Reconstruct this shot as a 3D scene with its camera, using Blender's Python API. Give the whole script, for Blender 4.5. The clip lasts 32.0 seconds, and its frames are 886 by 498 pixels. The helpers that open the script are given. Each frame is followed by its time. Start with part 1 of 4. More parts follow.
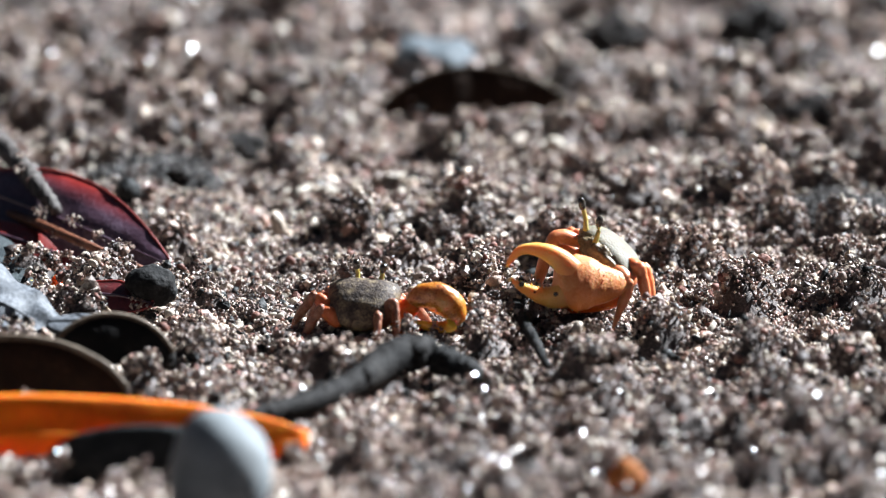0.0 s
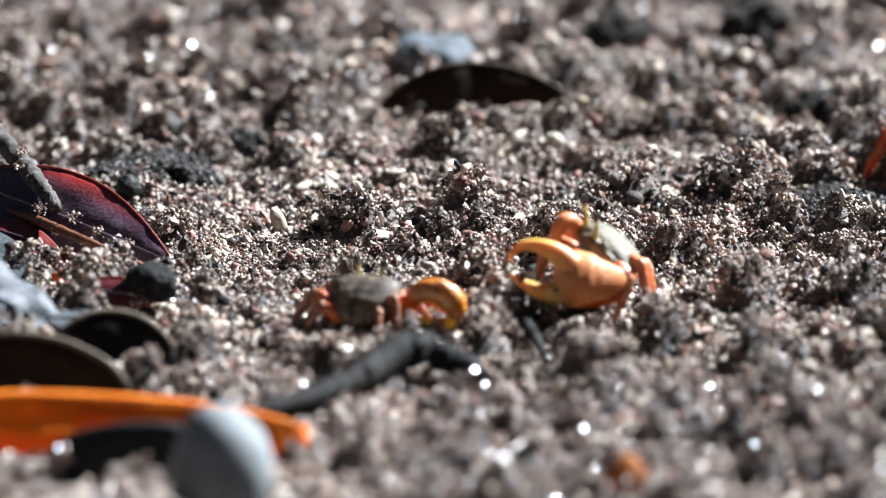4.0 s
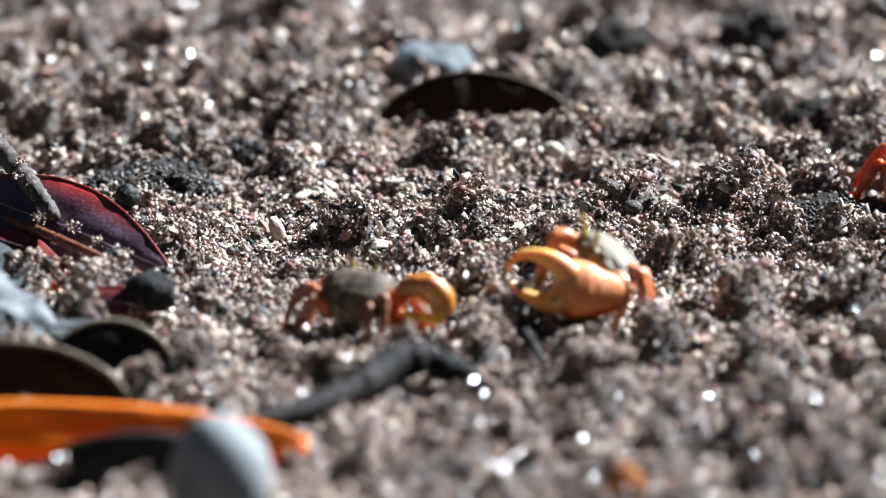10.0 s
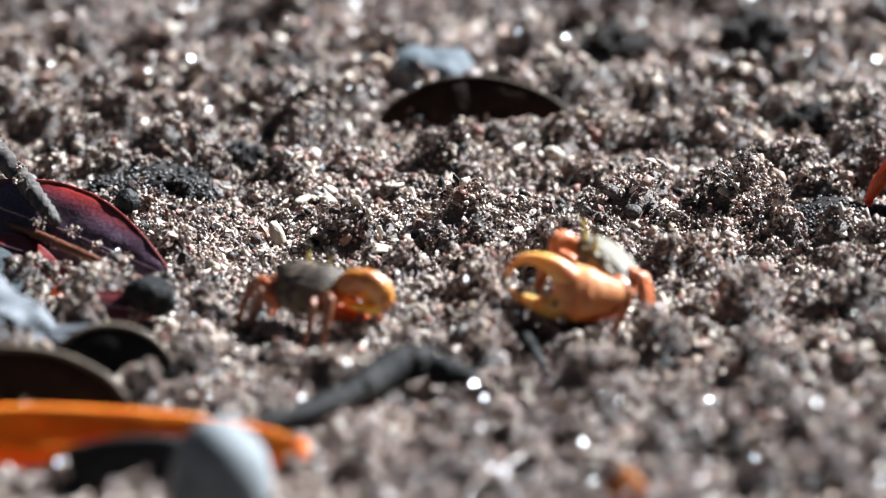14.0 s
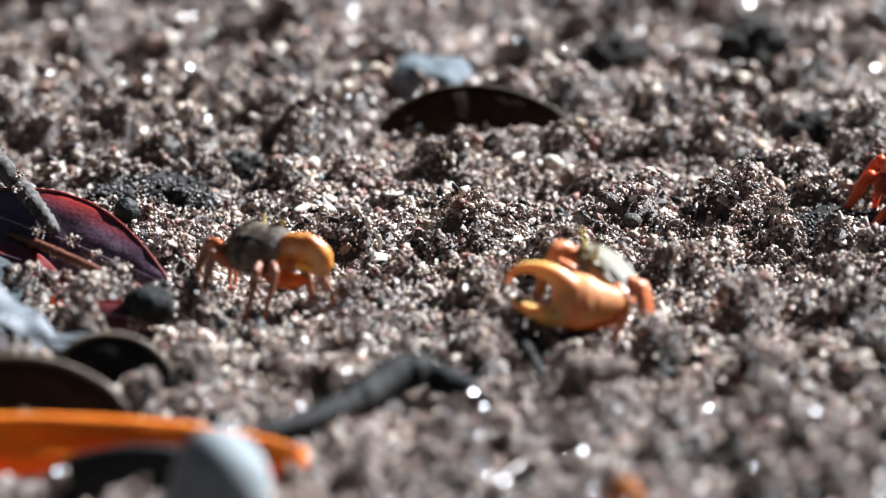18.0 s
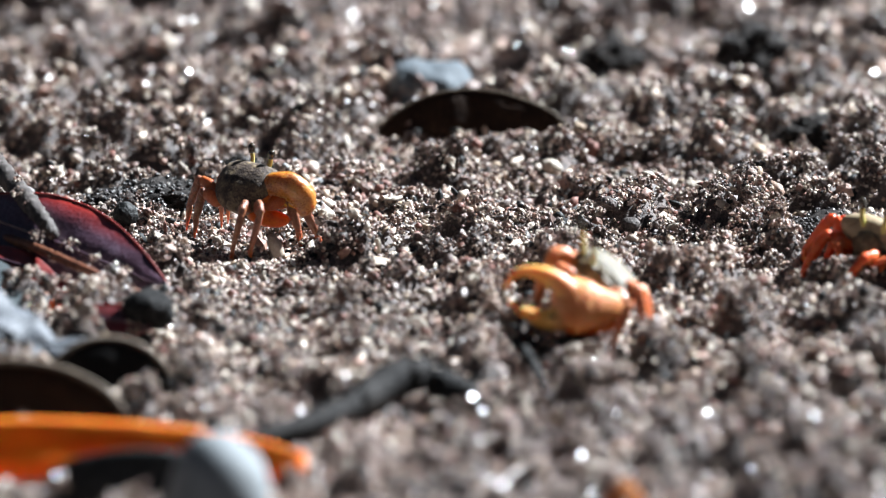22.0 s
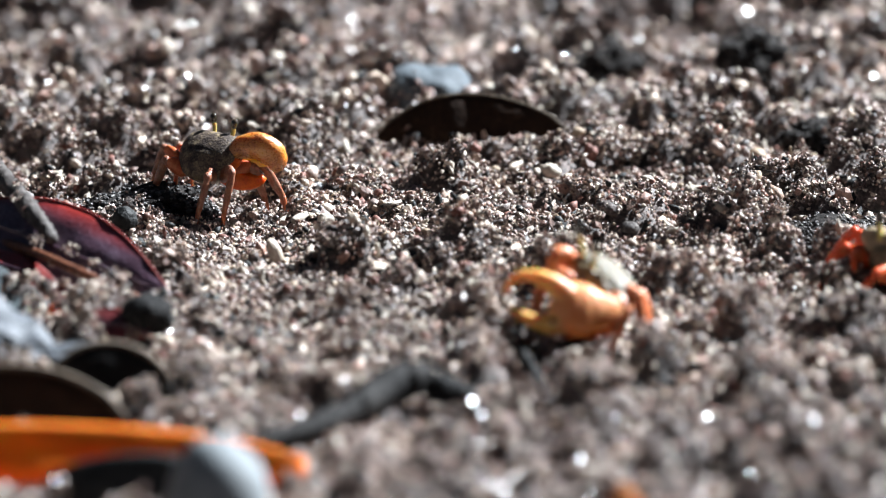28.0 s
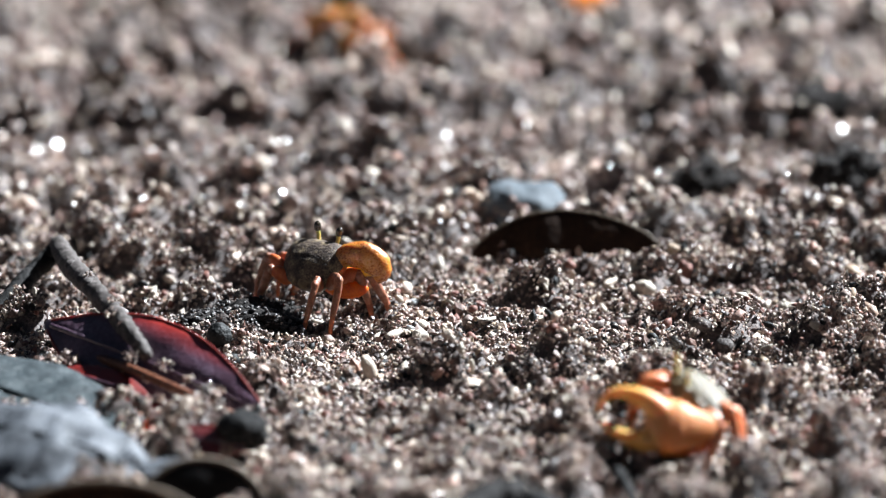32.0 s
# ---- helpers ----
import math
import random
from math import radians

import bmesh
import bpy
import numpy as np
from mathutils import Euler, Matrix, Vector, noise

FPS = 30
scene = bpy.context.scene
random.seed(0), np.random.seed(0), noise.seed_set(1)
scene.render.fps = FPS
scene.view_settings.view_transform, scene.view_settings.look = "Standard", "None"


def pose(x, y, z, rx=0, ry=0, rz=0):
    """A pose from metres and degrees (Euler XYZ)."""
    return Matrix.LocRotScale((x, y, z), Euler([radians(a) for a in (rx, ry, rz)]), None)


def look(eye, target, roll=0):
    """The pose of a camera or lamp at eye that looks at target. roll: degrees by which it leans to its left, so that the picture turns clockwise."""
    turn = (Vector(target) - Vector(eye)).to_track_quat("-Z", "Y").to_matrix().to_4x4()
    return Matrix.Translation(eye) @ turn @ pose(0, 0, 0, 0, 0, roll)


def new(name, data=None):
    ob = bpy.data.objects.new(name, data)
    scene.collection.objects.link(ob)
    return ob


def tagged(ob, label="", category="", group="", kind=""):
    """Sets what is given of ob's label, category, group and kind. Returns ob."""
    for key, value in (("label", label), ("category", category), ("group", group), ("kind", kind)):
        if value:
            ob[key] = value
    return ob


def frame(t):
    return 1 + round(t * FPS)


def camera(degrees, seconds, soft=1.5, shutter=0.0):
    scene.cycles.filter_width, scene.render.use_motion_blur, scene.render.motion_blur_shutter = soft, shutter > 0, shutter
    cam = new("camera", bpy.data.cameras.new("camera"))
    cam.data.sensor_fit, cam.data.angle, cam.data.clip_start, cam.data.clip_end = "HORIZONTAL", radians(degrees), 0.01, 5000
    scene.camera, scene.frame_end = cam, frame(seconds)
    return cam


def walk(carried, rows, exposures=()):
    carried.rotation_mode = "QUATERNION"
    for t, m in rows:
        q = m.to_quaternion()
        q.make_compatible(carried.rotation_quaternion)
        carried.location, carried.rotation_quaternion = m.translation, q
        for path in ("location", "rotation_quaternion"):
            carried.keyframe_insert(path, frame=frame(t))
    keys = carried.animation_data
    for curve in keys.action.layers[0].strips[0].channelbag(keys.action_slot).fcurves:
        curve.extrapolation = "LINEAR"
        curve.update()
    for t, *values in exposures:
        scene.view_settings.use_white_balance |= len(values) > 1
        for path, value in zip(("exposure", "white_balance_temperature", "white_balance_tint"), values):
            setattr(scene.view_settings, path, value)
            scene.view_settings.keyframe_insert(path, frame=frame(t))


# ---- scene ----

MM = 0.001

# ---------------------------------------------------------------- camera and its walk
# A long lens on a low support, three metres from the crabs, looking 15 degrees down.
cam = camera(3.43, 32.0, 1.1)
EYE = (0.0, -2.8978, 0.7765)


def aim(turn, rise, roll=0.0):
    """The camera's pose: degrees turned to the left, raised, and rolled."""
    return pose(*EYE, 75.0 + rise, 0, turn) @ pose(0, 0, 0, 0, 0, roll)


AIMS = [
    (0, 0.004, -0.014, 0.1), (0.5, 0.004, -0.018, 0.1), (1, 0.006, -0.023, 0.1), (1.5, 0.007, -0.034, 0.1), (2, 0.006, -0.031, 0.1),
    (2.5, 0.006, -0.028, 0.05), (3, 0.005, -0.029, 0.05), (3.5, 0.006, -0.030, 0.03), (5.5, 0.002, -0.025, 0), (6, 0.001, -0.025, 0),
    (6.5, 0.001, -0.022, 0), (7, 0, -0.020, 0), (7.5, 0, -0.017, 0), (8, 0, -0.013, 0), (8.5, 0, -0.004, 0), (9, 0, 0, 0),
    (9.5, 0, 0.003, 0), (10, 0, 0.007, 0), (10.5, 0.001, 0.009, 0), (11, 0.001, 0.014, 0), (11.5, 0.002, 0.017, 0),
    (12, 0.002, 0.021, 0), (12.5, 0.001, 0.021, -0.05), (13, 0, 0.018, -0.05), (13.5, 0, 0.023, -0.05), (14, 0, 0.024, -0.05),
    (14.5, 0, 0.030, -0.05), (16.5, -0.003, 0.045, -0.08), (17, -0.003, 0.048, -0.08), (17.5, -0.004, 0.053, -0.08),
    (18, -0.003, 0.058, -0.08), (18.5, -0.003, 0.060, -0.08), (19, -0.003, 0.057, -0.08), (19.5, -0.004, 0.066, -0.08),
    (20, -0.004, 0.068, -0.08), (20.5, -0.006, 0.071, -0.08), (21, -0.007, 0.068, -0.08), (21.5, -0.007, 0.074, -0.08),
    (22, -0.007, 0.074, -0.08), (22.5, -0.007, 0.075, -0.1), (23, -0.008, 0.073, -0.1), (23.5, -0.008, 0.073, -0.1),
    (24, -0.010, 0.072, -0.12), (24.5, -0.010, 0.073, -0.12), (25, -0.011, 0.081, -0.12), (25.5, -0.012, 0.080, -0.12),
    (27.5, -0.010, 0.091, -0.12), (28, -0.010, 0.091, -0.12), (28.5, -0.011, 0.093, -0.14), (29, -0.018, 0.087, -0.16),
    (29.5, -0.027, 0.080, -0.35), (30, -0.042, 0.135, -0.42), (30.5, -0.050, 0.162, -0.42), (31, -0.058, 0.181, -0.42),
    (31.3, -0.052, 0.205, -0.38), (31.5, -0.016, 0.286, -0.2), (31.8, 0.155, 0.465, -0.15), (32, 0.367, 0.543, -0.12)]
walk(cam, [(t, aim(a, b, c)) for t, a, b, c in AIMS])

# The lens is focused by hand: first on the large orange claw, then slowly out to the wandering crab.
focus = new("focus_point")
walk(focus, [(t, pose(0, y * MM, 0)) for t, y in (
    (0, -48), (0.5, -40), (1, -25), (3, -6), (6, 0), (9, 8), (13, 18), (17, 16), (20, 22), (24, 34), (28, 42), (31, 40), (32, 38))])
cam.data.dof.use_dof = True
cam.data.dof.focus_object = focus
cam.data.dof.aperture_fstop = 11.0

# ---------------------------------------------------------------- daylight
SUN = Vector((0.63, 0.39, 0.66)).normalized()
world = bpy.data.worlds.new("daylight")
scene.world = world
world.use_nodes = True
wn = world.node_tree.nodes
sky = wn.new("ShaderNodeTexSky")
sky.sky_type = "NISHITA"
sky.sun_disc = False
sky.sun_elevation = math.asin(SUN.z)
sky.sun_rotation = math.atan2(SUN.x, SUN.y)
wn["Background"].inputs[1].default_value = 0.005
world.node_tree.links.new(sky.outputs[0], wn["Background"].inputs[0])
sun = new("sun", bpy.data.lights.new("sun", "SUN"))
sun.data.energy, sun.data.angle, sun.data.color = 5.0, radians(0.53), (0.865, 0.932, 1.0)
sun.matrix_world = look(SUN * 3, (0, 0, 0))
scene.view_settings.exposure = 2.0


# ---------------------------------------------------------------- materials
def shader(name, rough=0.5, spec=0.5, coat=0.0, sss=0.0, sss_radius=(1.0, 0.3, 0.1), sss_scale=0.001):
    m = bpy.data.materials.new(name)
    m.use_nodes = True
    b = m.node_tree.nodes["Principled BSDF"]
    b.inputs["Roughness"].default_value = rough
    b.inputs["Specular IOR Level"].default_value = spec
    b.inputs["Coat Weight"].default_value = coat
    b.inputs["Coat Roughness"].default_value = 0.12
    b.inputs["Subsurface Weight"].default_value = sss
    b.inputs["Subsurface Radius"].default_value = sss_radius
    b.inputs["Subsurface Scale"].default_value = sss_scale
    return m, m.node_tree.nodes, m.node_tree.links, b


def ramp(nodes, stops):
    r = nodes.new("ShaderNodeValToRGB")
    e = r.color_ramp.elements
    while len(e) < len(stops):
        e.new(0.5)
    for el, (p, c) in zip(e, stops):
        el.position, el.color = p, (*c, 1)
    return r


def noise_node(nodes, links, size, detail=4.0, coords=None):
    """Noise whose features are about size millimetres across."""
    n = nodes.new("ShaderNodeTexNoise")
    n.inputs["Scale"].default_value = 1000.0 / size
    n.inputs["Detail"].default_value = detail
    if coords is None:
        coords = nodes.new("ShaderNodeTexCoord").outputs["Object"]
    links.new(coords, n.inputs["Vector"])
    return n


def bump(nodes, links, b, height, strength, dist):
    k = nodes.new("ShaderNodeBump")
    k.inputs["Strength"].default_value = strength
    k.inputs["Distance"].default_value = dist * MM
    links.new(height, k.inputs["Height"])
    links.new(k.outputs[0], b.inputs["Normal"])


def mottled(name, stops, size, rough=0.5, relief=0.3, fine=None, rough_var=0.15, **kw):
    """Colour by coarse noise through a ramp, broken up by fine noise, with relief and uneven gloss."""
    m, n, l, b = shader(name, rough, **kw)
    big = noise_node(n, l, size, 3)
    small = noise_node(n, l, fine or size / 7.0, 5)
    mix = n.new("ShaderNodeMath")
    mix.operation = "MULTIPLY_ADD"
    mix.inputs[1].default_value = 0.45
    l.new(small.outputs[0], mix.inputs[0])
    half = n.new("ShaderNodeMath")
    half.operation = "MULTIPLY"
    half.inputs[1].default_value = 0.55
    l.new(big.outputs[0], half.inputs[0])
    l.new(half.outputs[0], mix.inputs[2])
    r = ramp(n, stops)
    l.new(mix.outputs[0], r.inputs[0])
    l.new(r.outputs[0], b.inputs["Base Color"])
    span = n.new("ShaderNodeMapRange")
    span.inputs["To Min"].default_value = max(rough - rough_var, 0.05)
    span.inputs["To Max"].default_value = min(rough + rough_var, 1.0)
    l.new(small.outputs[0], span.inputs["Value"])
    l.new(span.outputs[0], b.inputs["Roughness"])
    if relief:
        bump(n, l, b, small.outputs[0], relief, 0.3)
    return m


def grain_material(name, stops, rough, gloss=0.09, film=0.75, ior=1.5):
    """Wet sand: every grain has a colour of its own."""
    m, n, l, b = shader(name, rough, spec=0.45, coat=film)
    b.inputs["Coat Roughness"].default_value = gloss
    b.inputs["Coat IOR"].default_value = ior
    geo = n.new("ShaderNodeNewGeometry")
    r = ramp(n, stops)
    r.color_ramp.interpolation = "LINEAR"
    l.new(geo.outputs["Random Per Island"], r.inputs[0])
    speck = noise_node(n, l, 0.35, 3)
    shade = n.new("ShaderNodeMapRange")
    shade.inputs["From Min"].default_value, shade.inputs["From Max"].default_value = 0.3, 0.7
    shade.inputs["To Min"].default_value, shade.inputs["To Max"].default_value = 0.5, 1.0
    l.new(speck.outputs[0], shade.inputs["Value"])
    mul = n.new("ShaderNodeMix")
    mul.data_type, mul.blend_type = "RGBA", "MULTIPLY"
    mul.inputs["Factor"].default_value = 1.0
    l.new(r.outputs[0], mul.inputs[6])
    l.new(shade.outputs[0], mul.inputs[7])
    damp = noise_node(n, l, 20, 3)
    wet = n.new("ShaderNodeMapRange")
    wet.inputs["From Min"].default_value, wet.inputs["From Max"].default_value = 0.35, 0.65
    wet.inputs["To Min"].default_value, wet.inputs["To Max"].default_value = 0.66, 1.34
    l.new(damp.outputs[0], wet.inputs["Value"])
    mul2 = n.new("ShaderNodeMix")
    mul2.data_type, mul2.blend_type = "RGBA", "MULTIPLY"
    mul2.inputs["Factor"].default_value = 1.0
    l.new(mul.outputs[2], mul2.inputs[6])
    l.new(wet.outputs[0], mul2.inputs[7])
    l.new(mul2.outputs[2], b.inputs["Base Color"])
    bump(n, l, b, speck.outputs[0], 0.8, 0.18)
    return m


SAND_COLOURS = [
    (0.0, (0.030, 0.019, 0.017)), (0.16, (0.088, 0.052, 0.043)), (0.28, (0.200, 0.098, 0.072)), (0.40, (0.240, 0.172, 0.150)), (0.54, (0.420, 0.302, 0.240)),
    (0.64, (0.290, 0.236, 0.216)), (0.73, (0.370, 0.190, 0.138)), (0.84, (0.640, 0.500, 0.390)), (1.0, (0.860, 0.760, 0.640))]
M_SAND = grain_material("wet_sand", SAND_COLOURS, 0.34, 0.06, 0.9)
M_PALESAND = grain_material("pale_wet_sand", SAND_COLOURS, 0.41, 0.26, 1.0, 1.65)
M_GRAVEL = grain_material("wet_coarse_sand", SAND_COLOURS, 0.6, 0.45, 0.3)
# dark wet grains, deepened further by shadow put into their colour
M_DARKSAND = grain_material("shaded_dark_wet_sand", [
    (0.0, (0.009, 0.008, 0.008)), (0.5, (0.022, 0.019, 0.019)), (0.88, (0.08, 0.068, 0.064)), (1.0, (0.30, 0.25, 0.22))], 0.5, 0.15, 0.35)
M_MUD = mottled("wet_mud", [(0.32, (0.020, 0.016, 0.015)), (0.48, (0.055, 0.043, 0.039)), (0.6, (0.14, 0.108, 0.098)), (0.72, (0.22, 0.172, 0.15))], 3, 0.65, 1.0, 0.5, spec=0.35)
M_CARAPACE = mottled("grey_carapace", [(0.38, (0.026, 0.017, 0.013)), (0.47, (0.066, 0.046, 0.036)), (0.53, (0.108, 0.080, 0.056)), (0.62, (0.24, 0.18, 0.105))], 2.2, 0.6, 0.9, 0.45, spec=0.3, coat=0.05)
M_PALE = mottled("pale_carapace", [(0.3, (0.095, 0.080, 0.056)), (0.5, (0.16, 0.139, 0.102)), (0.75, (0.225, 0.20, 0.155))], 2.6, 0.6, 0.5, 0.4, spec=0.35, coat=0.06, sss=0.2)
M_OLIVE = mottled("tan_carapace", [(0.3, (0.15, 0.105, 0.06)), (0.5, (0.31, 0.235, 0.145)), (0.75, (0.46, 0.38, 0.26))], 2.4, 0.5, 0.6, 0.35, spec=0.35, coat=0.06)
M_CLAW = mottled("orange_claw", [(0.34, (0.20, 0.065, 0.018)), (0.46, (0.42, 0.145, 0.022)), (0.58, (0.60, 0.25, 0.030)), (0.72, (0.58, 0.32, 0.10))], 4.0, 0.3, 0.6, 0.4, spec=0.6, coat=0.6, sss=0.5, sss_scale=0.003)
M_PEACH = mottled("peach_claw", [(0.3, (0.58, 0.165, 0.045)), (0.5, (0.65, 0.25, 0.088)), (0.72, (0.71, 0.36, 0.17))], 4, 0.5, 0.5, 0.5, spec=0.4, coat=0.12, sss=0.45, sss_scale=0.003)
M_FINGER = mottled("yellow_finger", [(0.3, (0.68, 0.32, 0.045)), (0.5, (0.75, 0.42, 0.09)), (0.75, (0.79, 0.53, 0.20))], 4, 0.45, 0.35, 0.4, coat=0.15, sss=0.5, sss_scale=0.003)
M_YELLOW = mottled("bright_yellow_finger", [(0.3, (0.78, 0.36, 0.02)), (0.5, (0.84, 0.47, 0.03)), (0.75, (0.86, 0.56, 0.10))], 4, 0.36, 0.2, 0.4, coat=0.3, sss=0.4, sss_scale=0.003)
M_LEG = mottled("red_leg", [(0.3, (0.30, 0.052, 0.014)), (0.5, (0.47, 0.108, 0.028)), (0.75, (0.55, 0.21, 0.075))], 1.6, 0.4, 0.45, 0.3, spec=0.4, coat=0.15, sss=0.35)
M_ARM = mottled("red_orange_arm", [(0.3, (0.40, 0.048, 0.003)), (0.5, (0.62, 0.115, 0.006)), (0.75, (0.74, 0.20, 0.02))], 2.4, 0.45, 0.4, 0.4, spec=0.35, coat=0.1, sss=0.7, sss_scale=0.003)
M_REDLEG = mottled("scarlet_leg", [(0.3, (0.46, 0.045, 0.008)), (0.5, (0.60, 0.100, 0.022)), (0.75, (0.66, 0.19, 0.065))], 2.2, 0.4, 0.4, 0.35, spec=0.4, coat=0.12, sss=0.5, sss_scale=0.002)
M_PINKLEG = mottled("pink_leg", [(0.3, (0.52, 0.13, 0.045)), (0.5, (0.65, 0.21, 0.085)), (0.75, (0.70, 0.33, 0.18))], 2.5, 0.4, 0.25, 0.35, coat=0.15, sss=0.3)
# brown shanks, darkened also for the shade under the body
M_BROWNLEG = mottled("shaded_brown_leg", [(0.3, (0.12, 0.044, 0.026)), (0.5, (0.27, 0.096, 0.048)), (0.72, (0.40, 0.22, 0.14))], 1.1, 0.42, 0.6, 0.3, coat=0.15, sss=0.35)


def turning(m, start, end, colour, axis="Z", both=False):
    """Along an axis, from start to end in mm on its negative side (or on both), the base colour turns to the given
    one.
    """
    n, l = m.node_tree.nodes, m.node_tree.links
    b = n["Principled BSDF"]
    old = b.inputs["Base Color"].links[0].from_socket
    part_z = n.new("ShaderNodeSeparateXYZ")
    l.new(n.new("ShaderNodeTexCoord").outputs["Object"], part_z.inputs[0])
    span = n.new("ShaderNodeMapRange")
    span.inputs["From Min"].default_value, span.inputs["From Max"].default_value = -start * MM, -end * MM
    along = n.new("ShaderNodeMath")
    along.operation = "ABSOLUTE" if both else "ADD"
    along.inputs[1].default_value = 0.0
    l.new(part_z.outputs[axis], along.inputs[0])
    l.new(along.outputs[0], span.inputs["Value"])
    mix = n.new("ShaderNodeMix")
    mix.data_type = "RGBA"
    mix.inputs[7].default_value = (*colour, 1)
    l.new(span.outputs[0], mix.inputs["Factor"])
    l.new(old, mix.inputs[6])
    l.new(mix.outputs[2], b.inputs["Base Color"])


turning(M_BROWNLEG, 6.0, 11.0, (0.62, 0.16, 0.05))
# palm darker orange low down: shading under light from above, put into colour
turning(M_PEACH, -9.0, -3.0, (0.68, 0.18, 0.022))
turning(M_FINGER, 8.0, 3.5, (0.65, 0.25, 0.088), "X")
M_STALK = mottled("yellow_stalk", [(0.3, (0.34, 0.27, 0.06)), (0.6, (0.56, 0.46, 0.13))], 1.5, 0.35, 0.1, coat=0.3, sss=0.2)
M_EYE = mottled("black_eye", [(0.3, (0.012, 0.010, 0.008)), (0.7, (0.05, 0.035, 0.02))], 0.6, 0.15, 0.0, coat=0.6)
M_MOUTH = mottled("brown_mouth", [(0.3, (0.05, 0.035, 0.02)), (0.5, (0.14, 0.10, 0.055)), (0.75, (0.28, 0.21, 0.12))], 1.6, 0.45, 0.5, 0.4)
# the lavender stops are the sky's sheen on the leaf, put into its colour
M_REDLEAF = mottled("dark_red_leaf_sky_sheen", [(0.3, (0.030, 0.008, 0.014)), (0.5, (0.070, 0.038, 0.057)), (0.7, (0.150, 0.105, 0.145))], 8, 0.34, 0.5, 0.8, spec=0.6, coat=0.6)
M_REDEDGE = mottled("red_leaf_rim", [(0.3, (0.09, 0.007, 0.007)), (0.7, (0.22, 0.016, 0.012))], 4, 0.4, 0.2, coat=0.2, sss=0.2)
M_WETRED = mottled("wet_dark_red_leaf", [(0.3, (0.026, 0.004, 0.005)), (0.5, (0.070, 0.008, 0.010)), (0.7, (0.13, 0.018, 0.018))], 4, 0.4, 0.4, 0.6, coat=0.3)
M_ORANGELEAF = mottled("orange_leaf", [(0.3, (0.58, 0.115, 0.002)), (0.52, (0.76, 0.21, 0.003)), (0.75, (0.84, 0.30, 0.010))], 14, 0.55, 0.3, 1.2, spec=0.3, sss=0.6, sss_scale=0.0015, sss_radius=(1.0, 0.4, 0.1))
M_BROWNORANGE = mottled("orange_brown_leaf", [(0.34, (0.12, 0.045, 0.018)), (0.5, (0.34, 0.105, 0.018)), (0.64, (0.50, 0.17, 0.03))], 3, 0.6, 0.6, 0.6, spec=0.25, sss=0.2)
# the shade on the curled leaves' near faces is put into these two colours
M_SHADELEAF = mottled("shade_black_leaf", [(0.3, (0.004, 0.0035, 0.0035)), (0.55, (0.009, 0.008, 0.0075)), (0.75, (0.030, 0.024, 0.019))], 8, 0.7, 0.4, 0.9, spec=0.15)
M_SHADEBROWN = mottled("shaded_brown_leaf", [(0.3, (0.012, 0.006, 0.004)), (0.55, (0.030, 0.015, 0.008)), (0.75, (0.070, 0.040, 0.022))], 9, 0.7, 0.4, 0.9, spec=0.15)
turning(M_REDLEAF, -4.5, -9.5, (0.24, 0.017, 0.012), "Y", True)
M_TEALLEAF = mottled("teal_black_leaf", [(0.36, (0.010, 0.014, 0.016)), (0.5, (0.026, 0.036, 0.040)), (0.62, (0.060, 0.074, 0.078)), (0.7, (0.20, 0.20, 0.19))], 3.0, 0.5, 0.8, 0.6, spec=0.4, coat=0.2)
# tan rim, paler than the blades: light along the edges, as colour
M_LITRIM = mottled("lit_tan_leaf_rim", [(0.3, (0.045, 0.030, 0.020)), (0.5, (0.105, 0.078, 0.055)), (0.72, (0.19, 0.15, 0.11))], 3, 0.65, 0.6, 0.6, spec=0.25)
M_GREYLEAF = mottled("blue_grey_leaf", [(0.3, (0.020, 0.022, 0.027)), (0.5, (0.072, 0.080, 0.092)), (0.75, (0.24, 0.255, 0.28))], 6, 0.62, 0.8, 0.9, spec=0.35, coat=0.08)
M_TWIG = mottled("grey_bark", [(0.3, (0.020, 0.016, 0.015)), (0.5, (0.060, 0.050, 0.046)), (0.68, (0.17, 0.15, 0.14))], 1.8, 0.65, 1.0, 0.4, spec=0.3)
M_BROWNTWIG = mottled("brown_bark", [(0.3, (0.05, 0.017, 0.009)), (0.5, (0.14, 0.042, 0.018)), (0.75, (0.24, 0.09, 0.04))], 2, 0.5, 0.6, 0.4)
M_BLACKWOOD = mottled("black_wood", [(0.3, (0.005, 0.005, 0.005)), (0.5, (0.013, 0.013, 0.013)), (0.72, (0.055, 0.053, 0.052))], 4, 0.8, 1.0, 0.9, spec=0.15)
M_DRIFT = mottled("grey_driftwood", [(0.34, (0.004, 0.0035, 0.0035)), (0.48, (0.009, 0.008, 0.0075)), (0.6, (0.024, 0.022, 0.021)), (0.7, (0.075, 0.068, 0.062))], 5, 0.75, 1.0, 0.7, spec=0.15)
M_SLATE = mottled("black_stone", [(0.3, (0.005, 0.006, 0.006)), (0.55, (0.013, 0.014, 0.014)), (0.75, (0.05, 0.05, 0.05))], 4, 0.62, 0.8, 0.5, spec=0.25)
# dark mud, blacker than its own tone: shadow is put into the colour
M_CRUST = mottled("shaded_black_mud_crust", [(0.3, (0.006, 0.0055, 0.0055)), (0.5, (0.017, 0.0155, 0.015)), (0.66, (0.06, 0.052, 0.048))], 1.2, 0.95, 1.0, 0.3, spec=0.1)
M_PEBBLE = mottled("grey_pebble", [(0.3, (0.20, 0.21, 0.215)), (0.5, (0.36, 0.37, 0.375)), (0.75, (0.54, 0.545, 0.54))], 8, 0.8, 0.3, 1.0, spec=0.2)
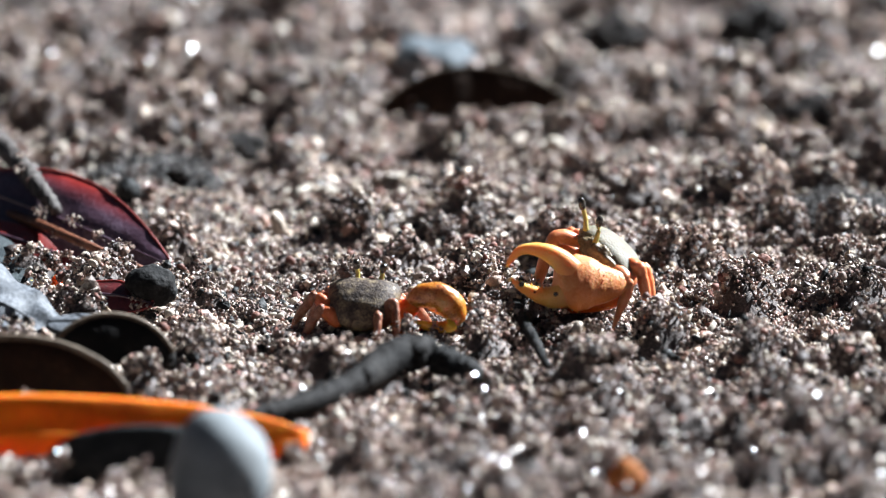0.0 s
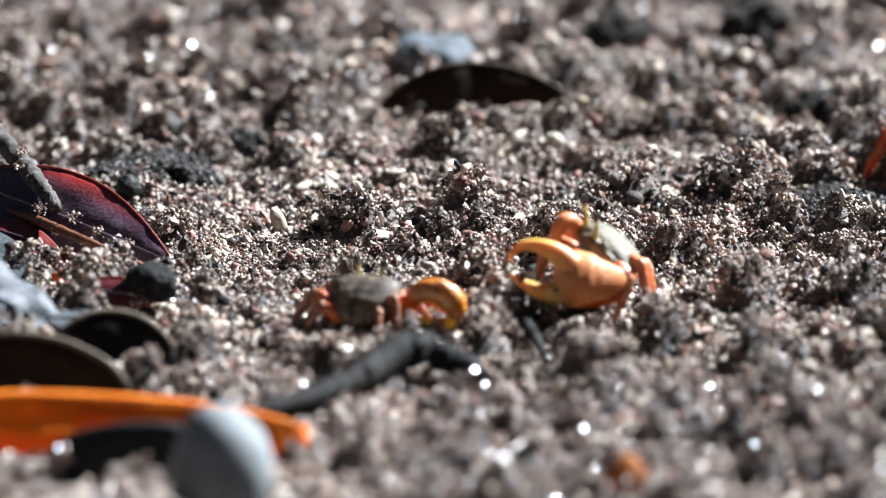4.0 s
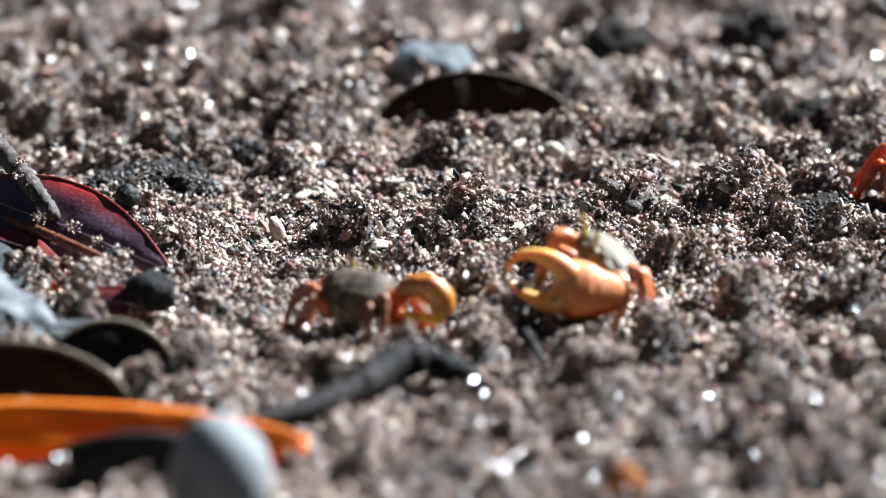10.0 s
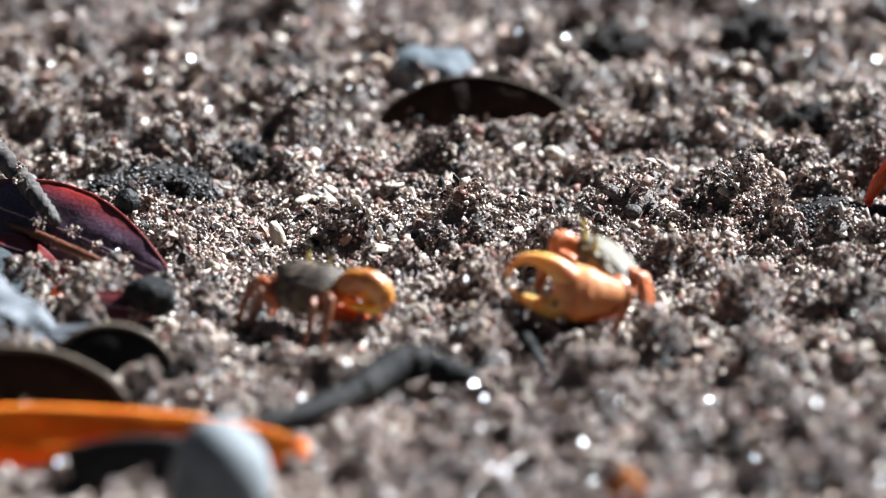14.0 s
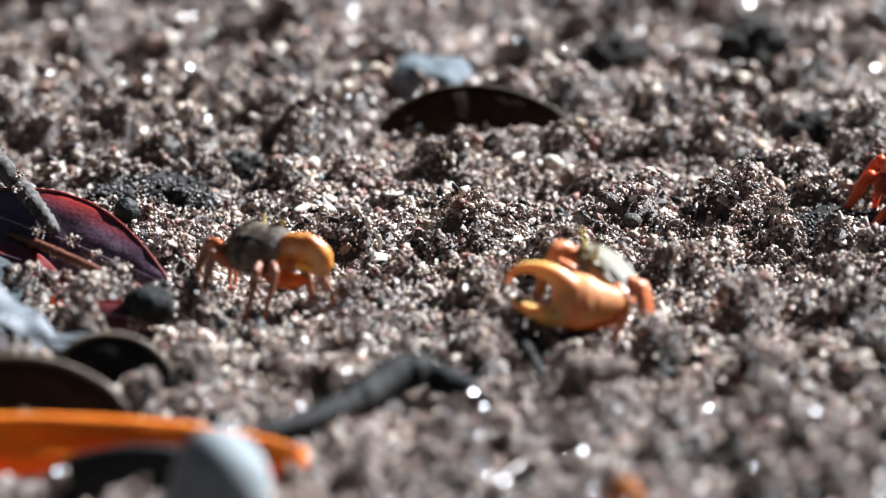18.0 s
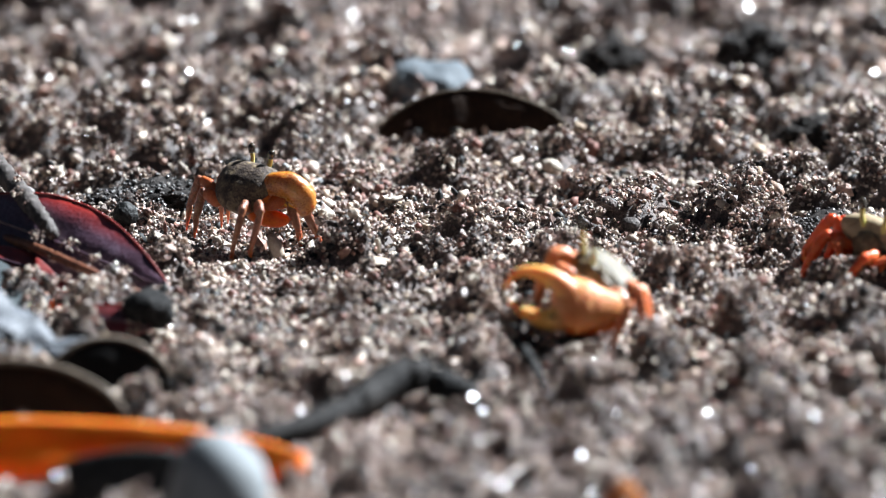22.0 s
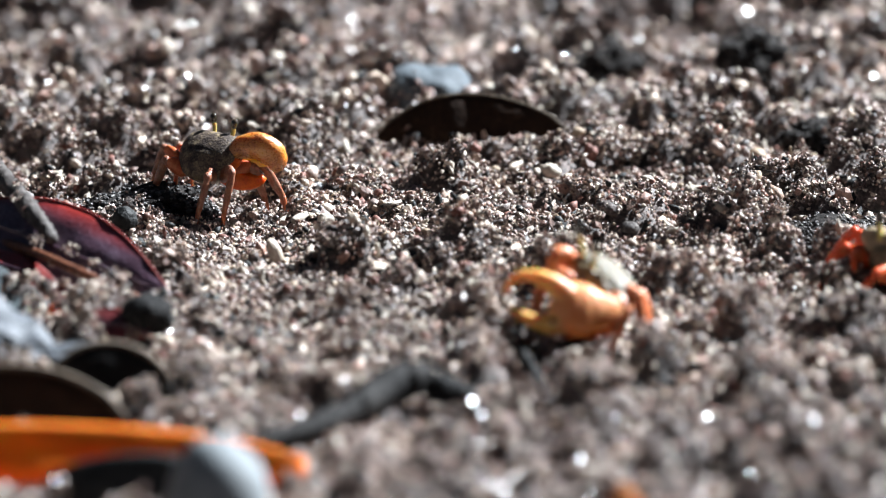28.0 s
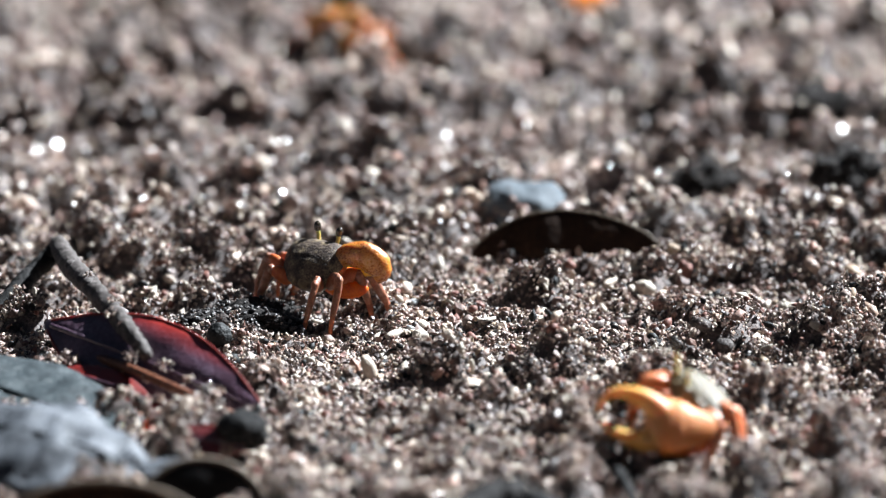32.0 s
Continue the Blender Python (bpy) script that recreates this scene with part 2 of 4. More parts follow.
M_BLUESTONE = mottled("blue_grey_stone", [(0.3, (0.050, 0.062, 0.072)), (0.5, (0.090, 0.107, 0.121)), (0.75, (0.155, 0.175, 0.193))], 8, 0.75, 0.4, 1.0, spec=0.3)
M_EGG = mottled("smooth_blue_grey_stone", [(0.3, (0.12, 0.135, 0.145)), (0.5, (0.20, 0.22, 0.23)), (0.75, (0.30, 0.315, 0.32))], 7, 0.75, 0.25, 1.0, spec=0.25)
M_TAN = mottled("tan_pebble", [(0.3, (0.22, 0.155, 0.10)), (0.5, (0.34, 0.255, 0.18)), (0.75, (0.44, 0.36, 0.27))], 2.5, 0.55, 0.5, 0.4, spec=0.3)
M_RUST = mottled("rust_pebble", [(0.3, (0.09, 0.036, 0.028)), (0.5, (0.17, 0.072, 0.055)), (0.75, (0.28, 0.15, 0.12))], 1.5, 0.6, 0.4, 0.4, spec=0.3)
M_SHELL = mottled("white_shell", [(0.3, (0.26, 0.22, 0.17)), (0.5, (0.40, 0.35, 0.29)), (0.75, (0.54, 0.49, 0.42))], 2.5, 0.6, 0.5, 0.4, spec=0.3)
M_SKIN = mottled("pale_husk", [(0.3, (0.26, 0.20, 0.15)), (0.5, (0.42, 0.34, 0.27)), (0.75, (0.58, 0.50, 0.42))], 2.5, 0.45, 0.5, 0.4)


# ---------------------------------------------------------------- relief of the ground
rng = np.random.default_rng(7)
TABLE = rng.permutation(512)


def lattice(ix, iy):
    return TABLE[(TABLE[ix & 511] + iy) & 511] / 255.5 - 1.0


def waves(x, y, size):
    """Smooth noise between -1 and 1; size in mm, x and y too."""
    u, v = np.asarray(x) / size + 71.3, np.asarray(y) / size + 33.7
    iu, iv = np.floor(u).astype(int), np.floor(v).astype(int)
    fu, fv = u - iu, v - iv
    fu, fv = fu * fu * (3 - 2 * fu), fv * fv * (3 - 2 * fv)
    a, b = lattice(iu, iv), lattice(iu + 1, iv)
    c, d = lattice(iu, iv + 1), lattice(iu + 1, iv + 1)
    return (a * (1 - fu) + b * fu) * (1 - fv) + (c * (1 - fu) + d * fu) * fv


# mounds and hollows: x, y, radius across, radius in depth, height, all in mm
# the mound at (104, 20) is out of view, added to shade the hollow beside it
MOUNDS = [(-50, -22, 4.5, 6, 2.6), (-61, -30, 5, 6, 2.6), (-49, -62, 6, 6, 3.0), (-70, -64, 6, 6, 3.0), (-52, -4, 4, 5, 2.2), (-57, 35, 11, 11, 4.0), (53, 24, 15, 20, 4.2), (76, -38, 12, 14, 5.0), (6, 6, 7, 9, 3.0), (-31, 66, 7, 9, 6.0), (17, 84, 7, 6, 2.6), (104, 20, 8, 14, 11.0), (12, 10, 4, 5, 2.0),
          (-2, 14, 5, 7, 2.0), (92, 78, 16, 14, 3.5), (60, 120, 14, 14, 3.0), (30, 186, 12, 10, 4.0), (66, 158, 9, 9, 3.2),
          (-20, 150, 16, 20, 2.5), (-70, 120, 16, 18, 3.0), (40, 240, 20, 20, 4.0), (-30, 230, 20, 20, 3.0), (90, 230, 16, 20, 4.0)]
HOLLOWS = [(-57, 10, 9, 9, 3.2), (-63, -111, 11, 9, 5.0), (-84, -130, 18, 8, 3.2), (-62, -176, 13, 9, 3.6), (-104, -16, 15, 16, 2.6), (-3, 91, 11, 7, 3.6), (36, 170, 9, 11, 7.0), (82, 18, 14, 12, 5.0), (66, 138, 8, 10, 3.0), (4, -9, 8, 7, 1.6), (56, 0, 10, 8, 2.0),
           (-56, 115, 6, 7, 2.6), (-40, 72, 4.5, 6, 4), (-23, 118, 4.5, 5, 3.2), (36, 178, 6, 7, 2.6), (66, 154, 5, 6, 3), (78, 103, 4.5, 5, 3.2), (32, 68, 6, 7, 2.6), (9, 0, 4.5, 5, 3.2), (71, 30, 6, 7, 2.6), (85, 20, 5, 6, 3), (38, -58, 6, 7, 2.6), (67, -52, 5, 6, 3), (-51, -35, 6, 7, 2.6), (-63, 96, 4.5, 5, 3.2), (-34, -52, 6, 7, 2.6), (52, -86, 5, 6, 3), (22, -111, 4.5, 5, 3.2),
           (-14, 24, 3, 5, 2.0), (52, 205, 14, 12, 4.0), (-90, 150, 12, 12, 2.5), (10, 200, 12, 14, 3.0)]


# level stretches of finer sand: x, y, radius across, radius in depth
LEVEL = [(12, 42, 24, 22), (-20, 44, 15, 30), (-6, -32, 13, 16), (9, 100, 22, 13), (-20, -138, 22, 16), (-66, -198, 42, 22)]
TRAIL = [(-26, -66), (-37, -36), (-40, -4), (-45, 28), (-49, 46)]


def clods(x, y, cell, share, salt):
    """Heaped crumbs of wet sand: rounded lumps of up to the cell's size, with gaps between."""
    bend_x = 0.30 * cell * waves(x + 50, y, cell * 0.45) + 0.14 * cell * waves(x + 7, y + 5, max(cell * 0.17, 2.4))
    bend_y = 0.30 * cell * waves(x, y + 80, cell * 0.45) + 0.14 * cell * waves(x + 19, y + 44, max(cell * 0.17, 2.4))
    u, v = (x + bend_x) / cell + 41.0, (y + bend_y) / cell + 57.0
    iu, iv = np.floor(u).astype(int), np.floor(v).astype(int)
    top = np.zeros(np.shape(u))
    for du in (-1, 0, 1):
        for dv in (-1, 0, 1):
            a, b = iu + du, iv + dv
            ox, oy = 0.5 + 0.42 * lattice(a + salt, b), 0.5 + 0.42 * lattice(a + 97, b + salt)
            r = (0.36 + 0.17 * lattice(a + 13, b + 211 + salt)) * (lattice(a + 5 * salt, b + 77) < 2 * share - 1)
            d2 = (u - a - ox) ** 2 + (v - b - oy) ** 2
            top = np.maximum(top, np.sqrt(np.maximum(r * r - d2, 0)))
    return top * cell * 0.85


def relief(x, y):
    """Height of the ground in mm at x, y in mm."""
    x, y = np.asarray(x, float), np.asarray(y, float)
    h = 0.9 * waves(x, y, 38) + 1.7 * waves(x + 300, y, 17) - 1.6
    calm = 1.0
    for cx, cy, rx, ry in LEVEL:
        calm = calm * (1 - 0.75 * np.exp(-((x - cx) / rx) ** 4 - ((y - cy) / ry) ** 4))
    h = h + 1.75 * calm * clods(x, y, 13.0, 0.6, 3) + 2.0 * (1 - calm) + (0.4 + 0.3 * calm) * clods(x + 31, y + 17, 5.6, 0.7, 5) + 0.45 * clods(x + 11, y + 47, 2.7, 0.75, 9) + 0.4 * waves(x + 900, y, 2.6)
    for cx, cy, rx, ry, top in MOUNDS:
        h = h + top * np.exp(-((x - cx) / rx) ** 2 - ((y - cy) / ry) ** 2)
    for cx, cy, rx, ry, deep in HOLLOWS:
        h = h - deep * np.exp(-((x - cx) / rx) ** 2 - ((y - cy) / ry) ** 2)
    for (ax, ay), (bx, by) in zip(TRAIL, TRAIL[1:]):     # trodden lane of the wandering crab
        s = np.clip(((x - ax) * (bx - ax) + (y - ay) * (by - ay)) / ((bx - ax) ** 2 + (by - ay) ** 2), 0, 1)
        near = 0.75 * np.exp(-(np.hypot(x - ax - s * (bx - ax), (y - ay - s * (by - ay)) * 0.5) / 10.5) ** 4)
        h = h * (1 - near) - 1.2 * near
    # beyond the patch of heaped crumbs the flat runs on in low swells
    out = np.hypot(np.maximum(np.abs(x + 10) - 128, 0), np.maximum(np.abs(y - 90) - 335, 0))
    near = np.exp(-(out / 40) ** 2)
    return h * near + (1 - near) * 6.0 * waves(x, y, 900.0)


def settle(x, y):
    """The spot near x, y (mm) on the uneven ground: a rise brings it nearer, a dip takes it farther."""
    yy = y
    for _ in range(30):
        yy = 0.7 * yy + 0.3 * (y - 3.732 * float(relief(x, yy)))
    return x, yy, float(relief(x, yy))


# ---------------------------------------------------------------- mesh helpers
def mesh_of(bm, name, mat, smooth=True):
    me = bpy.data.meshes.new(name)
    bm.normal_update()
    bm.to_mesh(me)
    bm.free()
    if smooth:
        me.polygons.foreach_set("use_smooth", np.ones(len(me.polygons), bool))
    me.materials.append(mat)
    return me


def part(name, bm, mat, parent=None, label="", smooth=True):
    ob = new(name, mesh_of(bm, name, mat, smooth))
    ob.parent = parent
    return tagged(ob, label) if label else ob


def tube(pts, radii, seg=10, flat=1.0, bm=None, side=(0, 0, 1), steps=4, uneven=0.0):
    """A rounded limb through the points (mm), with its own radius at each; flat squeezes it along side."""
    bm = bm or bmesh.new()
    P = [Vector(p) for p in pts]
    line, rad = [], []
    for i in range(len(P) - 1):
        p0, p1, p2, p3 = P[max(i - 1, 0)], P[i], P[i + 1], P[min(i + 2, len(P) - 1)]
        for k in range(steps):
            s = k / steps
            line.append(0.5 * (2 * p1 + (p2 - p0) * s + (2 * p0 - 5 * p1 + 4 * p2 - p3) * s * s + (3 * p1 - p0 - 3 * p2 + p3) * s ** 3))
            rad.append(radii[i] * (1 - s) + radii[i + 1] * s)
    line.append(P[-1])
    rad.append(radii[-1])
    rings = []
    up = Vector(side)
    for i, p in enumerate(line):
        d = (line[min(i + 1, len(line) - 1)] - line[max(i - 1, 0)]).normalized()
        a = up - d * up.dot(d)
        if a.length < 1e-4:
            a = d.orthogonal()
        a.normalize()
        b = d.cross(a)
        rings.append([bm.verts.new((p + (a * math.cos(w) * flat + b * math.sin(w)) * rad[i] * (1 + uneven * noise.noise(p * 0.9 + Vector((w, 2 * w, 0))))) * MM)
                      for w in (2 * math.pi * k / seg for k in range(seg))])
    for r0, r1 in zip(rings, rings[1:]):
        for k in range(seg):
            bm.faces.new((r0[k], r0[(k + 1) % seg], r1[(k + 1) % seg], r1[k]))
    for ring, i, sgn in ((rings[0], 0, -1), (rings[-1], -1, 1)):
        d = (line[1] - line[0]) if sgn < 0 else (line[-1] - line[-2])
        tip = bm.verts.new((line[i] + d.normalized() * sgn * rad[i] * 0.7) * MM)
        for k in range(seg):
            bm.faces.new((ring[k], ring[(k + 1) % seg], tip) if sgn > 0 else (ring[(k + 1) % seg], ring[k], tip))
    bmesh.ops.recalc_face_normals(bm, faces=bm.faces[:])
    return bm


def blob(rx, ry, rz, at=(0, 0, 0), rough=0.0, sub=3, seed=0.0, square=1.0, bm=None, grain=3.0):
    """A rounded lump in mm: an ellipsoid, squared off where square is below 1, uneven by rough."""
    bm = bm or bmesh.new()
    made = bmesh.ops.create_icosphere(bm, subdivisions=sub, radius=1.0)["verts"]
    for v in made:
        c = Vector([math.copysign(abs(a) ** square, a) for a in v.co])
        c = Vector((c.x * rx, c.y * ry, c.z * rz))
        if rough:
            c *= 1 + rough * noise.noise(c / grain + Vector((seed, seed * 1.7, 5.1)))
            c *= 1 + 0.4 * rough * noise.noise(c / (grain * 0.35) + Vector((seed + 9, 3, seed)))
        v.co = (c + Vector(at)) * MM
    return bm


def place(ob, x, y, z, rx=0, ry=0, rz=0):
    ob.matrix_basis = pose(x * MM, y * MM, z * MM, rx, ry, rz)
    return ob


def leaf(name, length, width, mat, label, arch=0.0, bend=0.0, tip=1.0, thick=0.35, vein_mat=None, rim_mat=None, wave=0.0, seed=1.0, stalk=0.0, blunt=0.75, lip=0.34):
    """A leaf along x, width along y, in mm: arch bows it across, bend along; blade, midrib, rim, stalk."""
    root = new(name)
    nx, ny = 36, 14

    def spot(a, b):
        w = width / 2 * (math.sin(math.pi * min(max(a, 0.015), 0.985) ** tip) ** blunt)
        x, y = (a - 0.5) * length, b * w
        ang = arch * b
        r = w / max(arch, 1e-3) if arch else 0
        if arch:
            y, z = r * math.sin(ang), r * (math.cos(ang) - 1)
        else:
            z = 0.0
        z += bend * (1 - (2 * a - 1) ** 2) + wave * noise.noise(Vector((x / 7, y / 5, seed)))
        z += 0.35 * wave * noise.noise(Vector((x / 2.5, y / 2, seed + 4)))
        return Vector((x, y, z))

    bm = bmesh.new()
    top = [[bm.verts.new(spot(i / nx, 2 * j / ny - 1) * MM) for j in range(ny + 1)] for i in range(nx + 1)]
    low = [[bm.verts.new((spot(i / nx, 2 * j / ny - 1) - Vector((0, 0, thick))) * MM) for j in range(ny + 1)] for i in range(nx + 1)]
    for i in range(nx):
        for j in range(ny):
            bm.faces.new((top[i][j], top[i + 1][j], top[i + 1][j + 1], top[i][j + 1]))
            bm.faces.new((low[i][j], low[i][j + 1], low[i + 1][j + 1], low[i + 1][j]))
    edge = [(i, 0) for i in range(nx)] + [(nx, j) for j in range(ny)] + [(i, ny) for i in range(nx, 0, -1)] + [(0, j) for j in range(ny, 0, -1)]
    for (a, b), (c, d) in zip(edge, edge[1:] + edge[:1]):
        bm.faces.new((top[a][b], low[a][b], low[c][d], top[c][d]))
    bmesh.ops.recalc_face_normals(bm, faces=bm.faces[:])
    part("blade", bm, mat, root)
    rib = [spot(a, 0) + Vector((0, 0, 0.1)) for a in np.linspace(0.03, 0.97, 9)]
    part("midrib", tube(rib, np.linspace(0.55, 0.18, 9), 8), vein_mat or mat, root)
    if rim_mat:
        for sgn in (-1, 1):
            line = [spot(a, sgn) for a in np.linspace(0.02, 0.98, 15)]
            part("rim", tube(line, [lip] * 15, 6, steps=2), rim_mat, root)
    if stalk:
        base = spot(0.02, 0)
        part("stalk", tube([base, base + Vector((-stalk * 0.5, 0.6, 0.4)), base + Vector((-stalk, 1.2, -0.2))], [0.6, 0.5, 0.6], 8), vein_mat or mat, root)
    return tagged(root, label, "leaf")


# ---------------------------------------------------------------- ground sheet
def spread(lo, hi, step, reach):
    inner = np.arange(lo, hi + step, step)
    out, d = [], step
    while not out or out[-1] < reach:
        d *= 1.35
        out.append((out[-1] if out else 0) + d)
    out = np.array(out)
    return np.concatenate(((lo - out)[::-1], inner, inner[-1] + out))


gx, gy = spread(-140, 120, 1.3, 80000), spread(-250, 430, 1.6, 80000)
X, Y = np.meshgrid(gx, gy)
Z = relief(X, Y)
# the sheet keeps below the steep sides of the crumbs, which the grains cover
Z = 0.5 * Z + 0.5 * np.minimum.reduce([np.roll(Z, (a, b), (0, 1)) for a in (-1, 0, 1) for b in (-1, 0, 1)]) - 0.35
nxg, nyg = len(gx), len(gy)
verts = np.stack((X, Y, Z), -1).reshape(-1, 3) * MM
ii = (np.arange(nyg - 1)[:, None] * nxg + np.arange(nxg - 1)[None]).ravel()
quads = np.stack((ii, ii + 1, ii + nxg + 1, ii + nxg), -1)


def fast_mesh(name, verts, faces, mat, smooth=True):
    """A mesh of equal-sided faces out of arrays."""
    me = bpy.data.meshes.new(name)
    n, k = faces.shape
    me.vertices.add(len(verts))
    me.vertices.foreach_set("co", np.ascontiguousarray(verts, np.float32).ravel())
    me.loops.add(n * k)
    me.loops.foreach_set("vertex_index", np.ascontiguousarray(faces, np.int32).ravel())
    me.polygons.add(n)
    me.polygons.foreach_set("loop_start", np.arange(0, n * k, k, dtype=np.int32))
    me.polygons.foreach_set("use_smooth", np.broadcast_to(smooth, n).copy())
    me.update(calc_edges=True)
    me.materials.append(mat)
    return me


ground = tagged(new("ground", fast_mesh("ground", verts, quads, M_MUD)), "dark wet muddy sand, lumpy and uneven", "ground", kind="structure")


# ---------------------------------------------------------------- sand grains
def grain_shapes(count):
    bm = bmesh.new()
    bmesh.ops.create_icosphere(bm, subdivisions=1, radius=1.0)
    base = np.array([v.co for v in bm.verts])
    faces = np.array([[v.index for v in f.verts] for f in bm.faces])
    bm.free()
    return np.stack([base * (1 + 0.29 * rng.standard_normal((len(base), 1))) * rng.uniform(0.5, 1.35, (1, 3)) for _ in range(count)]), faces


SHAPES, FACES = grain_shapes(24)


def chip_shapes(count):
    """Small angular grains: six corners, eight flat sides."""
    base = np.array([(1, 0, 0), (-1, 0, 0), (0, 1, 0), (0, -1, 0), (0, 0, 1), (0, 0, -1)], float)
    faces = np.array([(0, 2, 4), (2, 1, 4), (1, 3, 4), (3, 0, 4), (2, 0, 5), (1, 2, 5), (3, 1, 5), (0, 3, 5)])
    return np.stack([(base + 0.24 * rng.standard_normal(base.shape)) * rng.uniform(0.7, 1.35, (1, 3)) for _ in range(count)]), faces


CHIPS, CHIP_FACES = chip_shapes(40)


def turns(n):
    q = rng.standard_normal((n, 4))
    q /= np.linalg.norm(q, axis=1)[:, None]
    w, x, y, z = q.T
    return np.stack((np.stack((1 - 2 * (y * y + z * z), 2 * (x * y - z * w), 2 * (x * z + y * w)), -1),
                     np.stack((2 * (x * y + z * w), 1 - 2 * (x * x + z * z), 2 * (y * z - x * w)), -1),
                     np.stack((2 * (x * z - y * w), 2 * (y * z + x * w), 1 - 2 * (x * x + y * y)), -1)), 1)


def grains(name, x0, x1, y0, y1, step, size, label, lift=0.25, keep=1.0, mat=M_SAND, long=0.0, steep=0.0, chips=False):
    shapes, faces = (CHIPS, CHIP_FACES) if chips else (SHAPES, FACES)
    xs, ys = np.meshgrid(np.arange(x0, x1, step), np.arange(y0, y1, step))
    x = xs.ravel() + rng.uniform(-0.5, 0.5, xs.size) * step
    y = ys.ravel() + rng.uniform(-0.5, 0.5, xs.size) * step
    if keep < 1:
        m = rng.random(x.size) < keep
        x, y = x[m], y[m]
    if steep:
        slope = np.hypot(relief(x + 0.3, y) - relief(x - 0.3, y), relief(x, y + 0.3) - relief(x, y - 0.3)) / 0.6
        m = rng.random(x.size) < np.clip((slope - steep) * 0.9, 0, 1)
        x, y = x[m], y[m]
    n = x.size
    r = size * 0.5 * np.clip(np.exp((0.36 if chips else 0.48) * rng.standard_normal(n)), 0.36, 1.7 if chips else 1.9)
    z = relief(x, y) + r * lift + rng.uniform(-0.25, 0.35, n) * size * 0.6
    s = shapes[rng.integers(0, len(shapes), n)] * r[:, None, None]
    if long:
        s = s * np.array([1 + long, 1.0, 0.7])
    v = np.einsum("nij,nkj->nki", turns(n), s) + np.stack((x, y, z), -1)[:, None]
    f = faces[None] + (np.arange(n) * shapes.shape[1])[:, None, None]
    round_ones = rng.random(n) < (0.0 if mat is M_PALESAND else 1.0 if chips and mat is M_GRAVEL else 0.65)
    return tagged(new(name, fast_mesh(name, v.reshape(-1, 3) * MM, f.reshape(-1, 3), mat, np.repeat(round_ones, len(faces)))), label, "sand", kind="stuff")


def crumbs(name, x0, x1, y0, y1, count, sizes, label, seed, sunk=0.25, smooth_share=0.6):
    """Loose crumbs of wet sand: a dark core each, and the grains that stick together on it."""
    own = np.random.default_rng(seed)
    x, y = own.uniform(x0, x1, count), own.uniform(y0, y1, count)
    for cx, cy, rx, ry in LEVEL:
        keep = ((x - cx) / rx) ** 2 + ((y - cy) / ry) ** 2 > own.uniform(0.2, 1.1, x.size)
        x, y = x[keep], y[keep]
    big = np.exp(own.uniform(math.log(sizes[0]), math.log(sizes[1]), x.size))
    axes = big[:, None] * own.uniform(0.65, 1.25, (x.size, 3)) * np.array([1, 1, 0.85])
    mid = np.stack((x, y, relief(x, y) + axes[:, 2] * sunk), -1)
    spin = turns(x.size)
    core = SHAPES[own.integers(0, len(SHAPES), x.size)] * 0.86 * axes[:, None]
    v = np.einsum("nij,nkj->nki", spin, core) + mid[:, None]
    f = FACES[None] + (np.arange(x.size) * SHAPES.shape[1])[:, None, None]
    tagged(new("crumb_cores", fast_mesh("crumb_cores", v.reshape(-1, 3) * MM, f.reshape(-1, 3), M_MUD)), "dark insides of sand crumbs", "sand", kind="stuff")
    each = np.clip((big ** 2 * 22).astype(int), 14, 150)
    who = np.repeat(np.arange(x.size), each)
    n = who.size
    way = own.standard_normal((n, 3))
    way /= np.linalg.norm(way, axis=1)[:, None]
    bulge = 1 + 0.16 * np.sin(way[:, 0] * 5 + who) + 0.14 * np.sin(way[:, 1] * 6 + 2.0 * who)
    at = np.einsum("nij,nj->ni", spin[who], way * axes[who] * bulge[:, None]) + mid[who]
    up = at[:, 2] > mid[who, 2] - 0.6 * axes[who, 2]
    at, n = at[up], int(up.sum())
    r = 0.29 * np.clip(np.exp(0.36 * own.standard_normal(n)), 0.4, 1.8)
    v = np.einsum("nij,nkj->nki", turns(n), CHIPS[own.integers(0, len(CHIPS), n)] * r[:, None, None]) + at[:, None]
    f = CHIP_FACES[None] + (np.arange(n) * 6)[:, None, None]
    return tagged(new(name, fast_mesh(name, v.reshape(-1, 3) * MM, f.reshape(-1, 3), M_SAND, np.repeat(own.random(n) < smooth_share, 8))), label, "sand", kind="stuff")


grains("sand_grains", -112, 95, -104, 116, 0.70, 0.70, "fine wet brown and white sand grains", chips=True)
grains("sand_grains", -112, 95, -104, 116, 1.8, 1.1, "coarse wet brown and white sand grains", 0.15, 1.0, M_GRAVEL)
grains("sand_grains", -112, 95, -104, 116, 1.0, 0.85, "wet sand grains on the sides of lumps", 0.2, 1.0, M_SAND, 0.0, 0.8, True)
grains("sand_grains", -112, 95, -215, -104, 1.0, 0.90, "coarse wet brown and white sand grains", mat=M_PALESAND, chips=True)
grains("sand_grains", -112, 95, -215, -104, 1.85, 1.15, "coarse wet brown and white sand grains", 0.3, 1.0, M_GRAVEL)
grains("sand_grains", -128, 106, 116, 215, 1.1, 1.15, "coarse wet brown and white sand grains", mat=M_PALESAND, chips=True)
grains("sand_grains", -128, 106, 116, 215, 2.6, 1.8, "larger wet brown and white sand grains", 0.4, 1.0, M_GRAVEL)
grains("sand_grains", -135, 118, 215, 420, 2.1, 2.1, "coarse wet brown and white sand grains", 0.3, 1.0, M_GRAVEL, chips=True)
